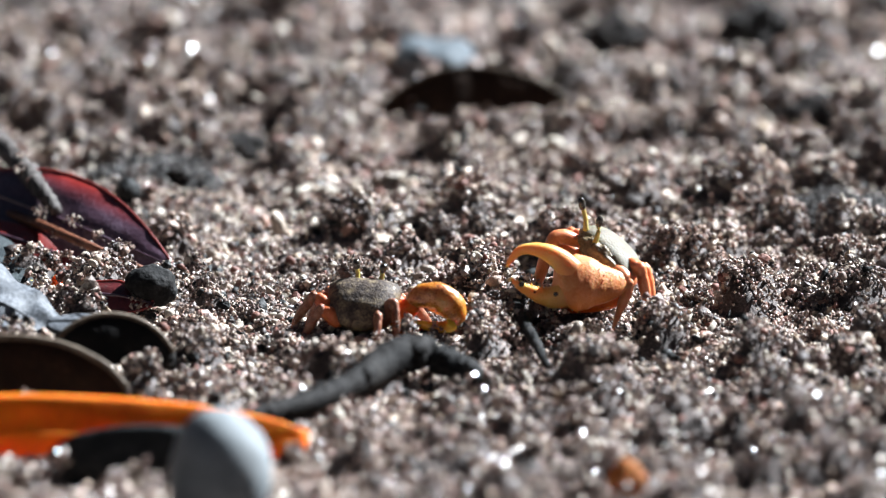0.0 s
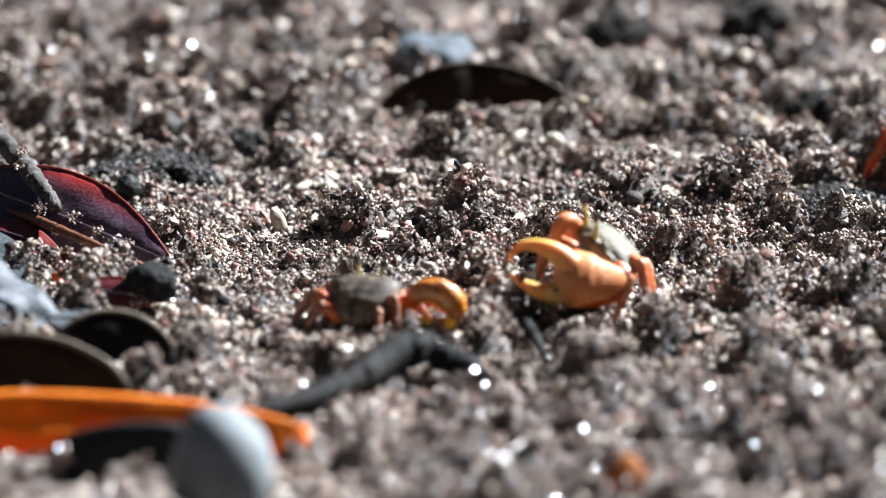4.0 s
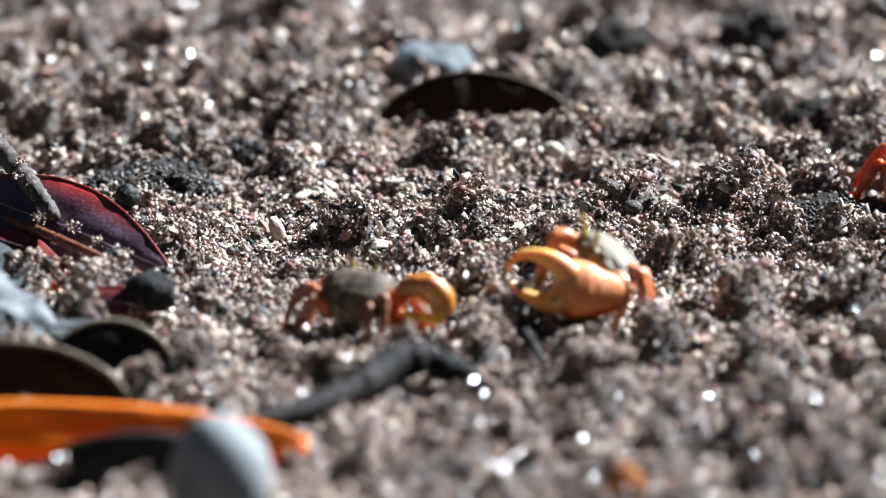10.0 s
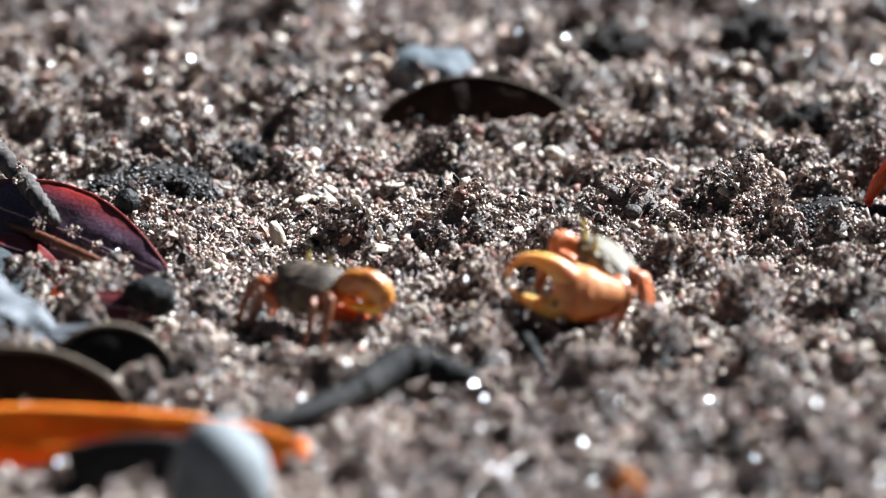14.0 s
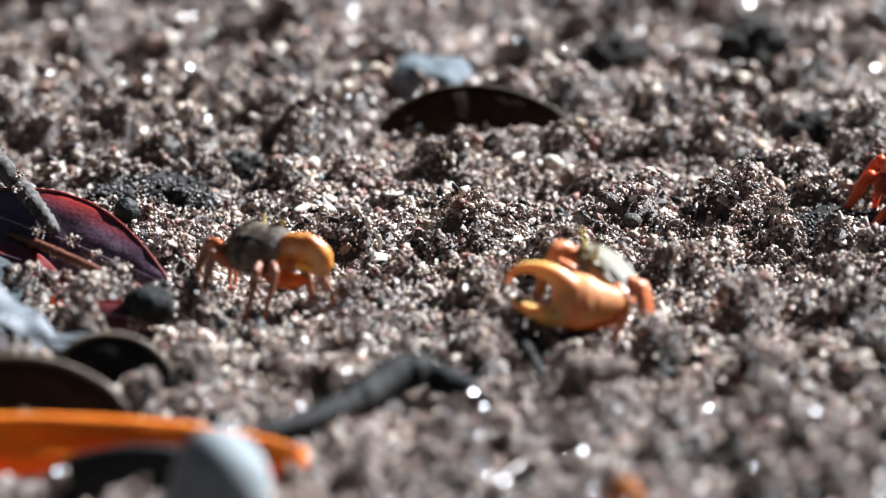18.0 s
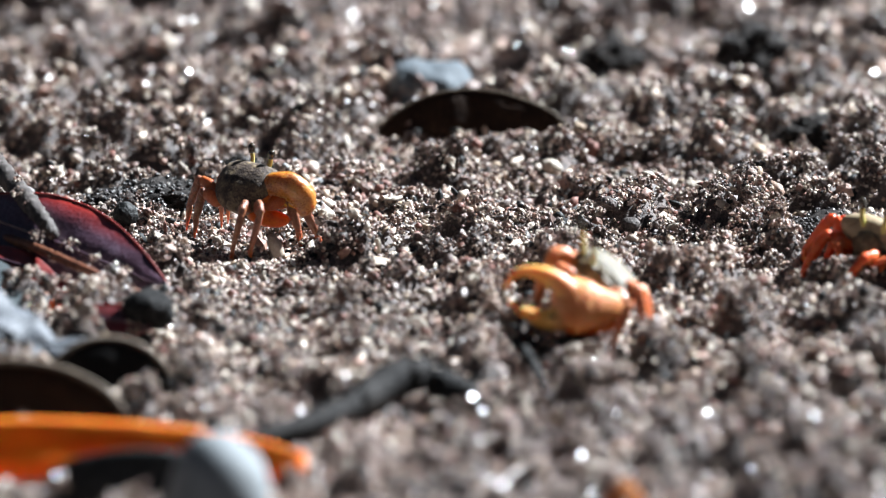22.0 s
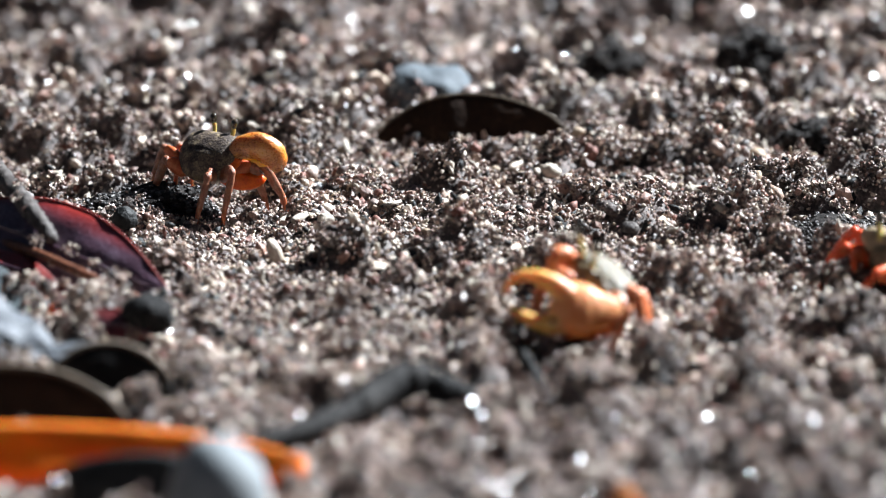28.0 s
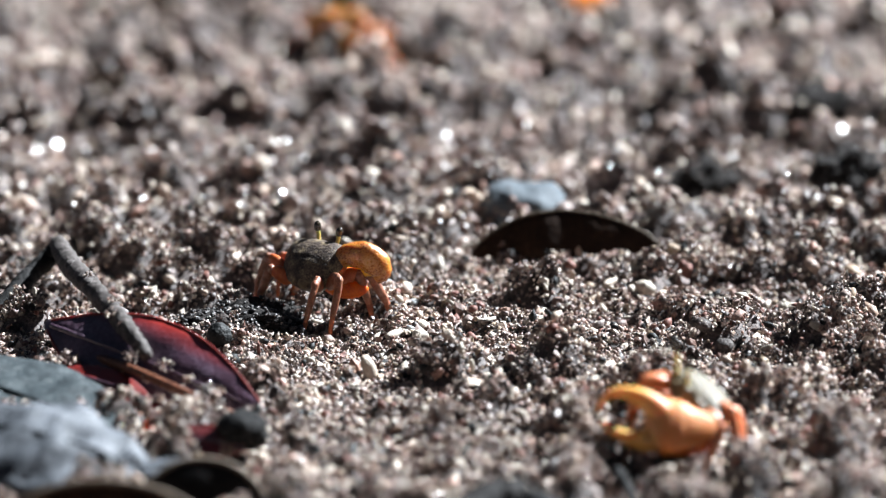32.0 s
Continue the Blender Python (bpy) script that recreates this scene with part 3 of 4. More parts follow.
grains("sand_grains", -114, 97, -200, 215, 4.2, 1.8, "larger wet brown and white sand grains", 0.3, 0.35, M_GRAVEL)
crumbs("sand_crumbs", -112, 95, -104, 125, 1150, (0.7, 2.5), "crumbs of wet sand heaped on the ground", 31)
crumbs("sand_crumbs", -112, 95, -205, -104, 230, (1.2, 3.0), "crumbs of wet sand heaped on the ground", 32, smooth_share=1.0)
crumbs("sand_crumbs", -120, 104, 125, 300, 230, (1.4, 3.6), "crumbs of wet sand heaped on the ground", 33, smooth_share=1.0)
grains("shell_grit", -118, 104, -120, 150, 2.9, 0.95, "pale broken shell bits among the sand", 0.7, 0.45, M_SHELL, 0.9)
grains("tan_grit", -118, 104, -150, 190, 3.3, 0.95, "small tan and cream stones among the sand", 0.2, 0.35, M_TAN, 0.3)
grains("rust_grit", -118, 104, -150, 190, 4.6, 1.2, "small reddish-brown stones among the sand", 0.4, 0.5, M_RUST, 0.2)
grains("dark_grit", -118, 104, -120, 150, 4.2, 1.35, "small dark wet stones among the sand", 0.5, 0.6, M_SLATE, 0.2)

# ---------------------------------------------------------------- crabs
def limb(name, pts, radii, mat, parent, toe_mat, label="", seg=10, flat=0.62, bristles=0):
    """A jointed walking leg: hip, knee, wrist, ankle, toe in mm. The leg turns at its hip, the shank at its knee."""
    hip = Vector(pts[0])
    q = [Vector(p) - hip for p in pts]
    out = q[1] - q[0]
    side = Vector((out.y, -out.x, 0.001)).normalized()
    leg = part(name, tube([q[0], q[0].lerp(q[1], 0.3) + Vector((0, 0, 0.15)), q[0].lerp(q[1], 0.65) + Vector((0, 0, 0.2)), q[0].lerp(q[1], 0.9), q[1]],
                          [radii[0] * 0.7, radii[0] * 0.98, radii[0], radii[1] * 1.1, radii[1] * 0.95], seg, flat, side=side, uneven=0.06), mat, parent, label)
    leg.location = hip * MM
    k = [p - q[1] for p in q]
    bm = tube([k[1], k[1].lerp(k[2], 0.45) + Vector((0, 0, 0.12)), k[2], k[2].lerp(k[3], 0.12), k[2].lerp(k[3], 0.6), k[3], k[3].lerp(k[4], 0.1), k[3].lerp(k[4], 0.55), k[4]],
              [radii[1] * 0.95, radii[1] * 1.12, radii[2] * 1.05, radii[2] * 1.2, radii[2] * 1.12, radii[3] * 0.95, radii[3] * 1.05, radii[3] * 0.7, 0.12], seg, 0.72, side=side, uneven=0.08)
    rnd = random.Random(int(abs(hip.x * 31 + hip.y * 17 + pts[1][0] * 7)))
    for _ in range(bristles):
        p = k[3].lerp(k[4], rnd.uniform(-0.5, 0.8))
        d = Vector((rnd.uniform(-1, 1), rnd.uniform(-1, 1), rnd.uniform(-0.7, 0.1))).normalized()
        tube([p, p + d * rnd.uniform(0.6, 1.1)], [0.10, 0.03], 4, bm=bm, steps=1)
    shank = part("shank", bm, toe_mat, leg)
    shank.location = q[1] * MM
    return leg


SHELL_Y = (-5.4, -5.1, -4.4, -3.0, -1.2, 0.8, 2.6, 4.0, 4.8, 5.1)
SHELL_HALF = (1.6, 3.2, 4.5, 5.7, 6.6, 7.2, 7.5, 7.4, 6.8, 5.6)
SHELL_TOP = (-2.0, -0.5, 0.8, 2.1, 3.0, 3.5, 3.6, 3.3, 2.7, 2.0)
SHELL_LOW = (-2.6, -3.2, -3.6, -3.8, -3.8, -3.8, -3.5, -2.6, -1.4, -0.2)


def shell_mesh(wide=1.0, high=1.0, seed=1.0):
    """A carapace about its middle: broad and square-shouldered in front, tapering and falling away behind, with faint grooves."""
    bm = bmesh.new()
    rings = []
    for y in np.linspace(SHELL_Y[0], SHELL_Y[-1], 34):
        w, top, low = (float(np.interp(y, SHELL_Y, row)) for row in (SHELL_HALF, SHELL_TOP, SHELL_LOW))
        rim = low + 0.55 * (top - low)          # the side edge, where it is widest
        ring = []
        for i in range(44):
            a = 2 * math.pi * i / 44
            c, d = math.cos(a), math.sin(a)
            x = math.copysign(abs(c) ** 0.74, c) * w * wide
            z = rim + (abs(d) ** 0.95 * (top - rim) if d > 0 else -(abs(d) ** 0.85) * (rim - low))
            if d < 0:
                x *= 1 - 0.34 * abs(d) ** 1.5
            else:
                z -= 0.14 * math.exp(-((abs(x) - 2.6) / 0.5) ** 2) * math.exp(-((y + 0.4) / 2.0) ** 2)
                z -= 0.18 * math.exp(-(x / 2.6) ** 2) * math.exp(-((y + 1.6) / 0.45) ** 2)
                z += 0.25 * math.exp(-((abs(x) - 4.4) / 1.2) ** 2) * math.exp(-((y - 1.2) / 1.8) ** 2)
            p = Vector((x, y, z * high))
            ring.append(bm.verts.new((p + Vector((0, 0, 0.10 * noise.noise(p * 1.2 + Vector((seed, 0, 0)))))) * MM))
        rings.append(ring)
    for r0, r1 in zip(rings, rings[1:]):
        for k in range(44):
            bm.faces.new((r0[k], r0[(k + 1) % 44], r1[(k + 1) % 44], r1[k]))
    bm.faces.new(rings[0])
    bm.faces.new(rings[-1][::-1])
    for _ in range(2):
        bmesh.ops.smooth_vert(bm, verts=bm.verts[:], factor=0.5, use_axis_x=True, use_axis_y=True, use_axis_z=True)
    bmesh.ops.recalc_face_normals(bm, faces=bm.faces[:])
    return bm


def eyestalk(base, tip, parent, mat=None):
    b, t = Vector(base), Vector(tip) - Vector(base)
    side = Vector((0.25, 0.1, 0))
    stalk = part("eyestalk", tube([(0, 0, 0), t * 0.4 + side, t * 0.72], [0.62, 0.46, 0.46], 10), mat or M_STALK, parent, "slender yellow eyestalk")
    stalk.location = b * MM
    part("eye", tube([t * 0.64, t * 0.74, t * 0.9, t], [0.48, 0.74, 0.78, 0.5], 10), M_EYE, stalk, "black eye on top of the stalk")
    return stalk


def folded_claw(parent, at, mats, scale=1.0, hand=1):
    """The one large claw, folded into a C before the body; its origin is the middle of the palm."""
    m_palm, m_finger, m_arm = mats
    k = scale

    def P(*rows):
        return [(a * k * hand, b * k, c * k) for a, b, c in rows]

    # the palm: a thick, flattened wedge that hangs forward and down, with a crest of small bumps along its outer edge
    mid = P((-4.9, 0.2, -0.4), (-3.9, 0, 0.9), (-1.9, -0.1, 1.7), (0.5, -0.2, 1.5), (2.5, -0.3, 0.1), (3.4, -0.3, -1.8), (3.2, -0.2, -3.5))
    rad = [1.5 * k, 2.2 * k, 2.6 * k, 2.9 * k, 2.9 * k, 2.3 * k, 1.1 * k]
    palm = part("large_claw", tube(mid, rad, 20, 0.78, side=(0, 1, 0.15), steps=7, uneven=0.11), m_palm, parent, "large glossy orange claw")
    palm.location = Vector(at) * MM
    bumps = bmesh.new()
    local = random.Random(3)
    for _ in range(46):
        i = local.choice((1, 2, 2, 3, 3, 4))
        a = local.uniform(0.7, 2.3) if local.random() < 0.6 else local.uniform(-0.3, 2.3)
        s = local.random()
        p, r = Vector(mid[i]).lerp(Vector(mid[i + 1]), s), rad[i] * (1 - s) + rad[i + 1] * s
        b = local.uniform(0.10, 0.22)
        blob(b, b, b, p + Vector((0, -0.76 * r * math.cos(a), r * math.sin(a))) * 0.98, sub=1, bm=bumps)
    part("bumps", bumps, m_palm, palm)
    part("wrist", tube(P((-8.2, 0.1, -4.0), (-7.4, -0.1, -2.8), (-6.2, -0.1, -1.6), (-5.0, 0.1, -0.7), (-4.2, 0.1, 0.2)), [1.5 * k, 2.0 * k, 2.1 * k, 1.8 * k, 1.4 * k], 16, 0.85, side=(0, 1, 0), uneven=0.1), m_arm, palm, "red-orange wrist of the claw")
    finger = part("moving_finger", tube(P((3.0, 0.4, -2.3), (2.0, 0.7, -3.1), (-0.4, 0.8, -3.3), (-2.8, 0.7, -2.9), (-5.0, 0.5, -2.2)), [1.35 * k, 1.2 * k, 1.1 * k, 0.8 * k, 0.22 * k], 12, uneven=0.06), m_finger, palm, "yellow curved finger of the claw")
    part("fixed_finger", tube(P((2.2, 1.0, -1.6), (0.4, 1.5, -1.5), (-2.2, 1.7, -1.0)), [1.3 * k, 0.9 * k, 0.2 * k], 11), m_finger, palm)
    part("arm", tube(P((-7.4, 0.6, -3.6), (-5.8, 0.8, -4.8), (-3.4, 1.0, -5.6), (-1.2, 1.2, -5.8), (0.6, 1.4, -5.6)), [1.5 * k, 2.1 * k, 2.0 * k, 1.6 * k, 0.8 * k], 14, 0.8, side=(0, 1, 0), uneven=0.09), m_arm, palm, "red-orange arm of the claw")
    return palm


def small_claw(parent, at, mat, side=-1):
    """The small feeding claw on the other side."""
    arm = part("small_claw", tube([(0, 0, 0), (side * 1.6, 1.6, 0.8), (side * 1.0, 3.0, 0.2)], [0.9, 0.85, 0.8], 9), mat, parent)
    arm.location = Vector(at) * MM
    part("pincer", tube([(side * 1.0, 3.0, 0.2), (side * 0.2, 3.9, -0.6), (-side * 0.6, 4.3, -1.4)], [0.8, 0.65, 0.2], 9), mat, arm)
    return arm


# hips, knees, wrists, ankles and toes of the right-hand legs, front to back (x to the right, y ahead, z up)
LEGS = [
    ((5.2, 3.0, 7.6), (10.4, 5.2, 10.4), (12.4, 5.8, 8.8), (16.0, 6.4, 3.6), (17.8, 6.6, -0.4)),
    ((5.2, 0.8, 7.4), (11.4, 0.2, 10.6), (13.6, -0.4, 8.8), (17.6, -2.0, 3.6), (19.4, -2.8, -0.4)),
    ((4.8, -1.4, 7.4), (9.8, -4.2, 10.0), (11.4, -5.4, 8.2), (14.0, -8.0, 3.4), (15.2, -9.4, -0.4)),
    ((4.0, -3.2, 7.4), (6.2, -6.8, 9.2), (6.8, -8.0, 7.6), (7.2, -10.0, 3.2), (7.0, -10.8, -0.4))]

# the wandering crab stands with its left legs drawn in and its right legs spread
RIGHT_A = [((5.2, 3.0, 7.6), (8.6, 6.6, 9.2), (9.6, 7.4, 7.6), (11.4, 9.6, 1.4), (12.2, 10.6, -4.2)),
           ((5.2, 0.8, 7.4), (8.2, 4.4, 8.8), (8.8, 4.8, 7.2), (9.4, 6.2, 1.4), (9.6, 6.8, -4.2)),
           ((4.8, -1.4, 7.4), (9.6, -4.2, 9.6), (10.0, -4.8, 7.6), (9.0, -6.2, 0.8), (8.2, -7.0, -6.0)),
           ((4.0, -3.2, 7.4), (5.2, -6.6, 8.2), (5.4, -7.4, 6.8), (4.6, -9.0, 1.0), (4.0, -9.6, -4.4))]
LEFT_A = [((5.4, 3.0, 8.0), (8.8, 5.4, 10.4), (9.4, 6.0, 9.2), (10.6, 7.6, 4.2), (11.0, 8.2, -1.2)),
          ((5.4, 0.8, 7.8), (9.4, 2.2, 10.4), (10.2, 2.6, 9.2), (11.8, 4.0, 4.2), (12.4, 4.6, -1.2)),
          ((5.0, -1.4, 7.6), (10.6, -1.4, 10.8), (11.6, -1.2, 9.6), (13.6, -0.8, 4.4), (14.4, -0.6, -1.4)),
          ((4.0, -3.2, 7.4), (7.8, -4.0, 9.2), (8.6, -4.2, 8.0), (10.4, -4.2, 3.0), (11.2, -4.0, -2.0))]

# the red-legged crab draws its legs up in tall arches
RIGHT_C = [((5.0, 2.5, 7.6), (8.6, 4.8, 9.4), (9.4, 5.6, 8.0), (10.4, 7.0, 3.2), (10.6, 7.6, -1.4)),
           ((5.2, 0.8, 7.6), (10.8, 1.2, 11.4), (12.0, 1.6, 9.8), (14.2, 2.6, 4.4), (14.8, 3.0, -1.4)),
           ((5.0, -1.0, 7.6), (9.4, -1.2, 11.6), (10.2, -1.2, 10.0), (10.8, -0.8, 4.2), (10.4, -0.6, -1.4)),
           ((4.0, -3.0, 7.6), (8.0, -4.6, 10.2), (9.0, -5.2, 8.6), (11.4, -6.2, 3.4), (12.0, -6.6, -1.4))]
LEGS_C = [((3.0, 4.0, 7.6), (3.6, 9.6, 9.4), (3.4, 11.0, 8.2), (2.2, 13.6, 3.4), (1.4, 14.6, -0.4)),
          ((5.2, 2.0, 7.6), (11.0, 4.6, 10.8), (12.6, 5.4, 9.0), (13.4, 6.4, 4.0), (13.4, 6.8, -0.4)),
          ((5.0, -0.8, 7.8), (10.4, -0.6, 13.0), (12.2, -0.4, 11.2), (14.8, 0.2, 4.6), (15.2, 0.4, -0.4)),
          ((4.0, -3.0, 7.6), (7.6, -5.6, 11.0), (8.8, -6.4, 9.2), (10.6, -7.6, 3.8), (11.0, -8.0, -0.4))]


def fiddler_crab(name, label, shell_mat, claw_mats, leg_mats, claw_at, claw_scale=1.0, tilt=20, seed=1, right_legs=LEGS, left_legs=LEGS, hand=1, thick=1.0, haunch=1.3, big=True, stalk=4.6):
    root = tagged(new(name), label, "crab", group="fiddler crabs on the sand")
    shell = part("carapace", shell_mesh(seed=seed), shell_mat, root)
    shell.matrix_basis = pose(0, 0, 11.2 * MM, tilt)
    part("underside", blob(5.6, 4.4, 3.0, (0, -0.2, 8.4), 0.05, 3, seed), M_MOUTH, root, "brown underside of the body")
    part("mouth", blob(3.6, 1.6, 2.6, (0, 4.7, 10.4), 0.16, 3, seed, grain=1.0), M_MOUTH, root, "brown bristly mouth")
    stalks = [eyestalk((sgn * 2.1, 4.3, 13.5), (sgn * 2.5 + 0.2 + 0.8 * (sgn > 0), 4.6, 14.1 + stalk - (sgn > 0) * 0.5), root) for sgn in (-1, 1)]
    claw = folded_claw(root, claw_at, claw_mats, claw_scale, hand) if big else small_claw(root, (3.4 * hand, 4.4, 9.2), leg_mats[0], hand)
    feed = small_claw(root, (-3.4 * hand, 4.4, 9.2), leg_mats[0], -hand)
    legs = []
    rnd = random.Random(seed)
    for sgn, rows in ((1, right_legs), (-1, left_legs)):
        for i, pts in enumerate(rows):
            q = [(sgn * x, y, z + (rnd.uniform(-0.5, 0.5) if 0 < j < 3 else 0)) for j, (x, y, z) in enumerate(pts)]
            # second material on rear right thighs: for the wandering crab, a shaded brown
            legs.append(limb("leg", q, (haunch * thick, 0.95 * thick, 0.72 * thick, 0.58 * thick), leg_mats[1 if sgn > 0 and i > 1 else 0], root, leg_mats[2], bristles=14))
    return root, legs, claw, feed, stalks


crab_a, legs_a, claw_a, feed_a, stalks_a = fiddler_crab(
    "fiddler_crab", "grey-backed fiddler crab with a folded glossy orange claw", M_CARAPACE, (M_CLAW, M_YELLOW, M_ARM), (M_LEG, M_BROWNLEG, M_BROWNLEG), (9.9, 4.0, 11.4), 1.04, 20, seed=4, right_legs=RIGHT_A, left_legs=LEFT_A, thick=1.2, haunch=1.35)
crab_c, legs_c, claw_c, feed_c, stalks_c = fiddler_crab(
    "fiddler_crab", "tan-backed fiddler crab with bright red legs", M_OLIVE, None, (M_REDLEG, M_REDLEG, M_REDLEG), None, 0.9, 12, seed=8, right_legs=RIGHT_C, left_legs=LEGS_C, thick=1.2, haunch=1.5, big=False)
crab_c.scale = (1.15, 1.15, 1.15)
crab_d, legs_d, claw_d, feed_d, stalks_d = fiddler_crab(
    "fiddler_crab", "distant orange fiddler crab on open sand", M_CLAW, (M_CLAW, M_CLAW, M_CLAW), (M_CLAW, M_CLAW, M_CLAW), (5.0, 6.0, 10.6), 1.1, 20, seed=11)
place(crab_d, -42, 286, float(relief(-42, 286)) - 1, rz=165)
crab_d.scale = (0.8, 0.8, 0.8)


def waving_crab():
    """The crab that sits with its big open claw held out before it."""
    root = tagged(new("fiddler_crab"), "pale-backed fiddler crab holding out an open peach-orange claw", "crab", group="fiddler crabs on the sand")
    # the body leans on the side of the big claw and faces forward over it
    right = Vector((-0.66, 0.52, 0.54)).normalized()
    up = Vector((0.62, -0.42, 0.66))
    up = (up - right * up.dot(right)).normalized()
    lean = Matrix((right, up.cross(right), up)).transposed().to_4x4()
    shell = part("carapace", shell_mesh(0.98, 0.85, 3.0), M_PALE, root, "smooth whitish carapace")
    shell.matrix_basis = pose(5.2 * MM, 5.4 * MM, 13.0 * MM) @ lean
    mouth = part("mouth", blob(5.2, 1.5, 2.4, (0, 0, 0), 0.25, 4, 2.0, grain=0.9), M_MOUTH, root, "brown bristly mouth parts")
    mouth.matrix_basis = pose(2.0 * MM, 1.2 * MM, 13.4 * MM) @ lean
    part("underside", blob(5.0, 4.5, 4.0, (5.0, 4.0, 8.2), 0.08, 3, 5.0), M_PINKLEG, root)
    s1 = eyestalk((-0.4, 3.4, 18.0), (-1.4, 3.2, 24.6), root)
    s2 = eyestalk((1.3, 1.2, 15.6), (2.1, 1.4, 21.3), root)
    # the big claw, palm towards the light
    palm = part("large_claw", tube([(-5.7, -4.2, 8.6), (-4.6, -4.2, 8.9), (-2.3, -4.2, 9.1), (0.2, -4.1, 9.1), (2.6, -3.8, 8.9), (5.1, -3.2, 9.0), (7.0, -2.4, 9.4)],
                                   [2.6, 4.7, 5.8, 5.2, 4.1, 3.1, 2.0], 22, 0.55, side=(0, 1, -0.45), steps=6, uneven=0.06), M_PEACH, root, "large smooth peach-coloured claw")
    part("moving_finger", tube([(-3.3, -4.2, 11.6), (-5.6, -4.3, 13.9), (-8.4, -4.4, 15.6), (-11.5, -4.5, 16.2), (-13.7, -4.5, 15.7), (-15.2, -4.5, 14.2), (-16.2, -4.5, 12.4)],
                               [2.7, 2.2, 1.65, 1.2, 0.95, 0.65, 0.2], 14, 0.8, side=(0, 1, 0), uneven=0.05), M_FINGER, palm, "yellow curved moving finger")
    part("fixed_finger", tube([(-3.6, -4.2, 7.3), (-6.6, -4.3, 6.3), (-9.2, -4.4, 6.5), (-11.5, -4.5, 7.5), (-13.6, -4.5, 8.6), (-15.3, -4.5, 10.1)],
                              [3.5, 2.4, 1.7, 1.25, 0.8, 0.2], 14, 0.8, side=(0, 1, 0), uneven=0.05), M_FINGER, palm, "yellow fixed finger with dark spots")
    for x, y, z, r in ((-6.4, -6.2, 7.4, 0.5), (-13.2, -5.3, 9.2, 0.6), (-10.6, -5.7, 7.7, 0.3)):
        part("dark_spot", blob(r, 0.25, r, (x, y, z), 0.3, 2), M_EYE, palm)
    teeth = bmesh.new()
    for i in range(9):
        a = i / 8
        blob(0.26, 0.32, 0.3, (-8.4 - 5.6 * a, -4.4, 8.2 + 1.5 * a * a + 0.12 * math.sin(i * 2.0)), sub=1, bm=teeth)
    part("teeth", teeth, M_FINGER, palm)
    warts, own = bmesh.new(), random.Random(5)
    for _ in range(30):
        u = own.random()
        blob(*[own.uniform(0.10, 0.16)] * 3, (-4.0 + 9.0 * u + own.gauss(0, 0.5), -4.6 - abs(own.gauss(0, 0.9)), 14.2 - 2.6 * u - abs(own.gauss(0, 0.9))), sub=1, bm=warts)
    part("bumps", warts, M_PEACH, palm)
    part("wrist", tube([(7.6, -1.8, 9.2), (6.2, -1.2, 10.6), (4.6, -0.2, 11.2)], [1.7, 1.5, 1.2], 12, uneven=0.12), M_PINKLEG, root, "pink-orange wrist of the claw")
    part("arm", tube([(8.0, -1.2, 7.6), (5.0, -0.4, 4.6), (1.0, 0.4, 3.4), (-3.5, 1.2, 2.4)], [1.5, 1.6, 1.5, 1.0], 11), M_ARM, root)
    feed = part("small_claw", tube([(0, 0, 0), (-1.6, -0.4, 3.4), (-3.8, -1.0, 4.2), (-5.4, -2.0, 2.0), (-5.6, -2.6, 0.0)], [1.1, 1.6, 1.7, 1.3, 0.4], 12, uneven=0.1), M_PINKLEG, root, "small pink feeding claw")
    feed.location = (-1.2 * MM, 6.6 * MM, 14.4 * MM)
    rows = [((6.4, 2.0, 9.4), (9.8, -0.4, 11.8), (10.8, -1.0, 9.8), (11.8, -1.6, 4.4), (11.2, -1.8, -0.3)),
            ((5.8, 1.4, 7.8), (8.0, -2.0, 9.2), (8.0, -2.6, 7.4), (6.2, -3.4, 2.8), (4.8, -3.8, -0.8)),
            ((6.6, 3.6, 9.0), (10.6, 1.8, 11.0), (11.8, 1.2, 9.0), (12.6, 0.6, 3.8), (12.4, 0.4, -0.2)),
            ((2.0, 7.6, 8.8), (-2.6, 11.2, 15.4), (-4.4, 12.0, 13.6), (-6.2, 12.8, 5.0), (-6.8, 13.2, -0.3)),
            ((4.0, 8.0, 8.4), (2.0, 13.0, 14.4), (1.4, 14.4, 12.6), (0.4, 16.4, 5.0), (0.0, 17.0, -0.3)),
            ((0.8, 7.0, 8.6), (-6.0, 8.8, 13.6), (-8.0, 9.4, 12.0), (-10.0, 10.0, 4.8), (-10.6, 10.2, -0.3))]
    legs = [limb("leg", r, (2.0, 1.5, 1.15, 0.8), M_PINKLEG, root, M_PINKLEG, bristles=8) for r in rows]
    return root, feed, legs, (s1, s2)


crab_b, feed_b, legs_b, stalks_b = waving_crab()
BX, BY = 28.6, -59.5
BZ = float(relief(BX, BY))
place(crab_b, BX, BY, 0.3)

# ---------------------------------------------------------------- leaves, twigs and stones
red = leaf("fallen_leaf", 60, 21, M_REDLEAF, "dark red glossy fallen leaf with a bright rim", 0.35, 1.5, 0.9, 0.35, M_REDLEAF, M_REDEDGE, 0.5, 2.0, blunt=0.95)
place(red, -77, -3, 5.4, 46, 8, -40)
red_low = leaf("fallen_leaf", 24, 9, M_REDEDGE, "bright red leaf under a thin twig", 0.3, 1.0, 1.0, 0.3, M_REDLEAF, None, 0.5, 6.0)
place(red_low, -88, -6, 2.6, 34, 6, -30)
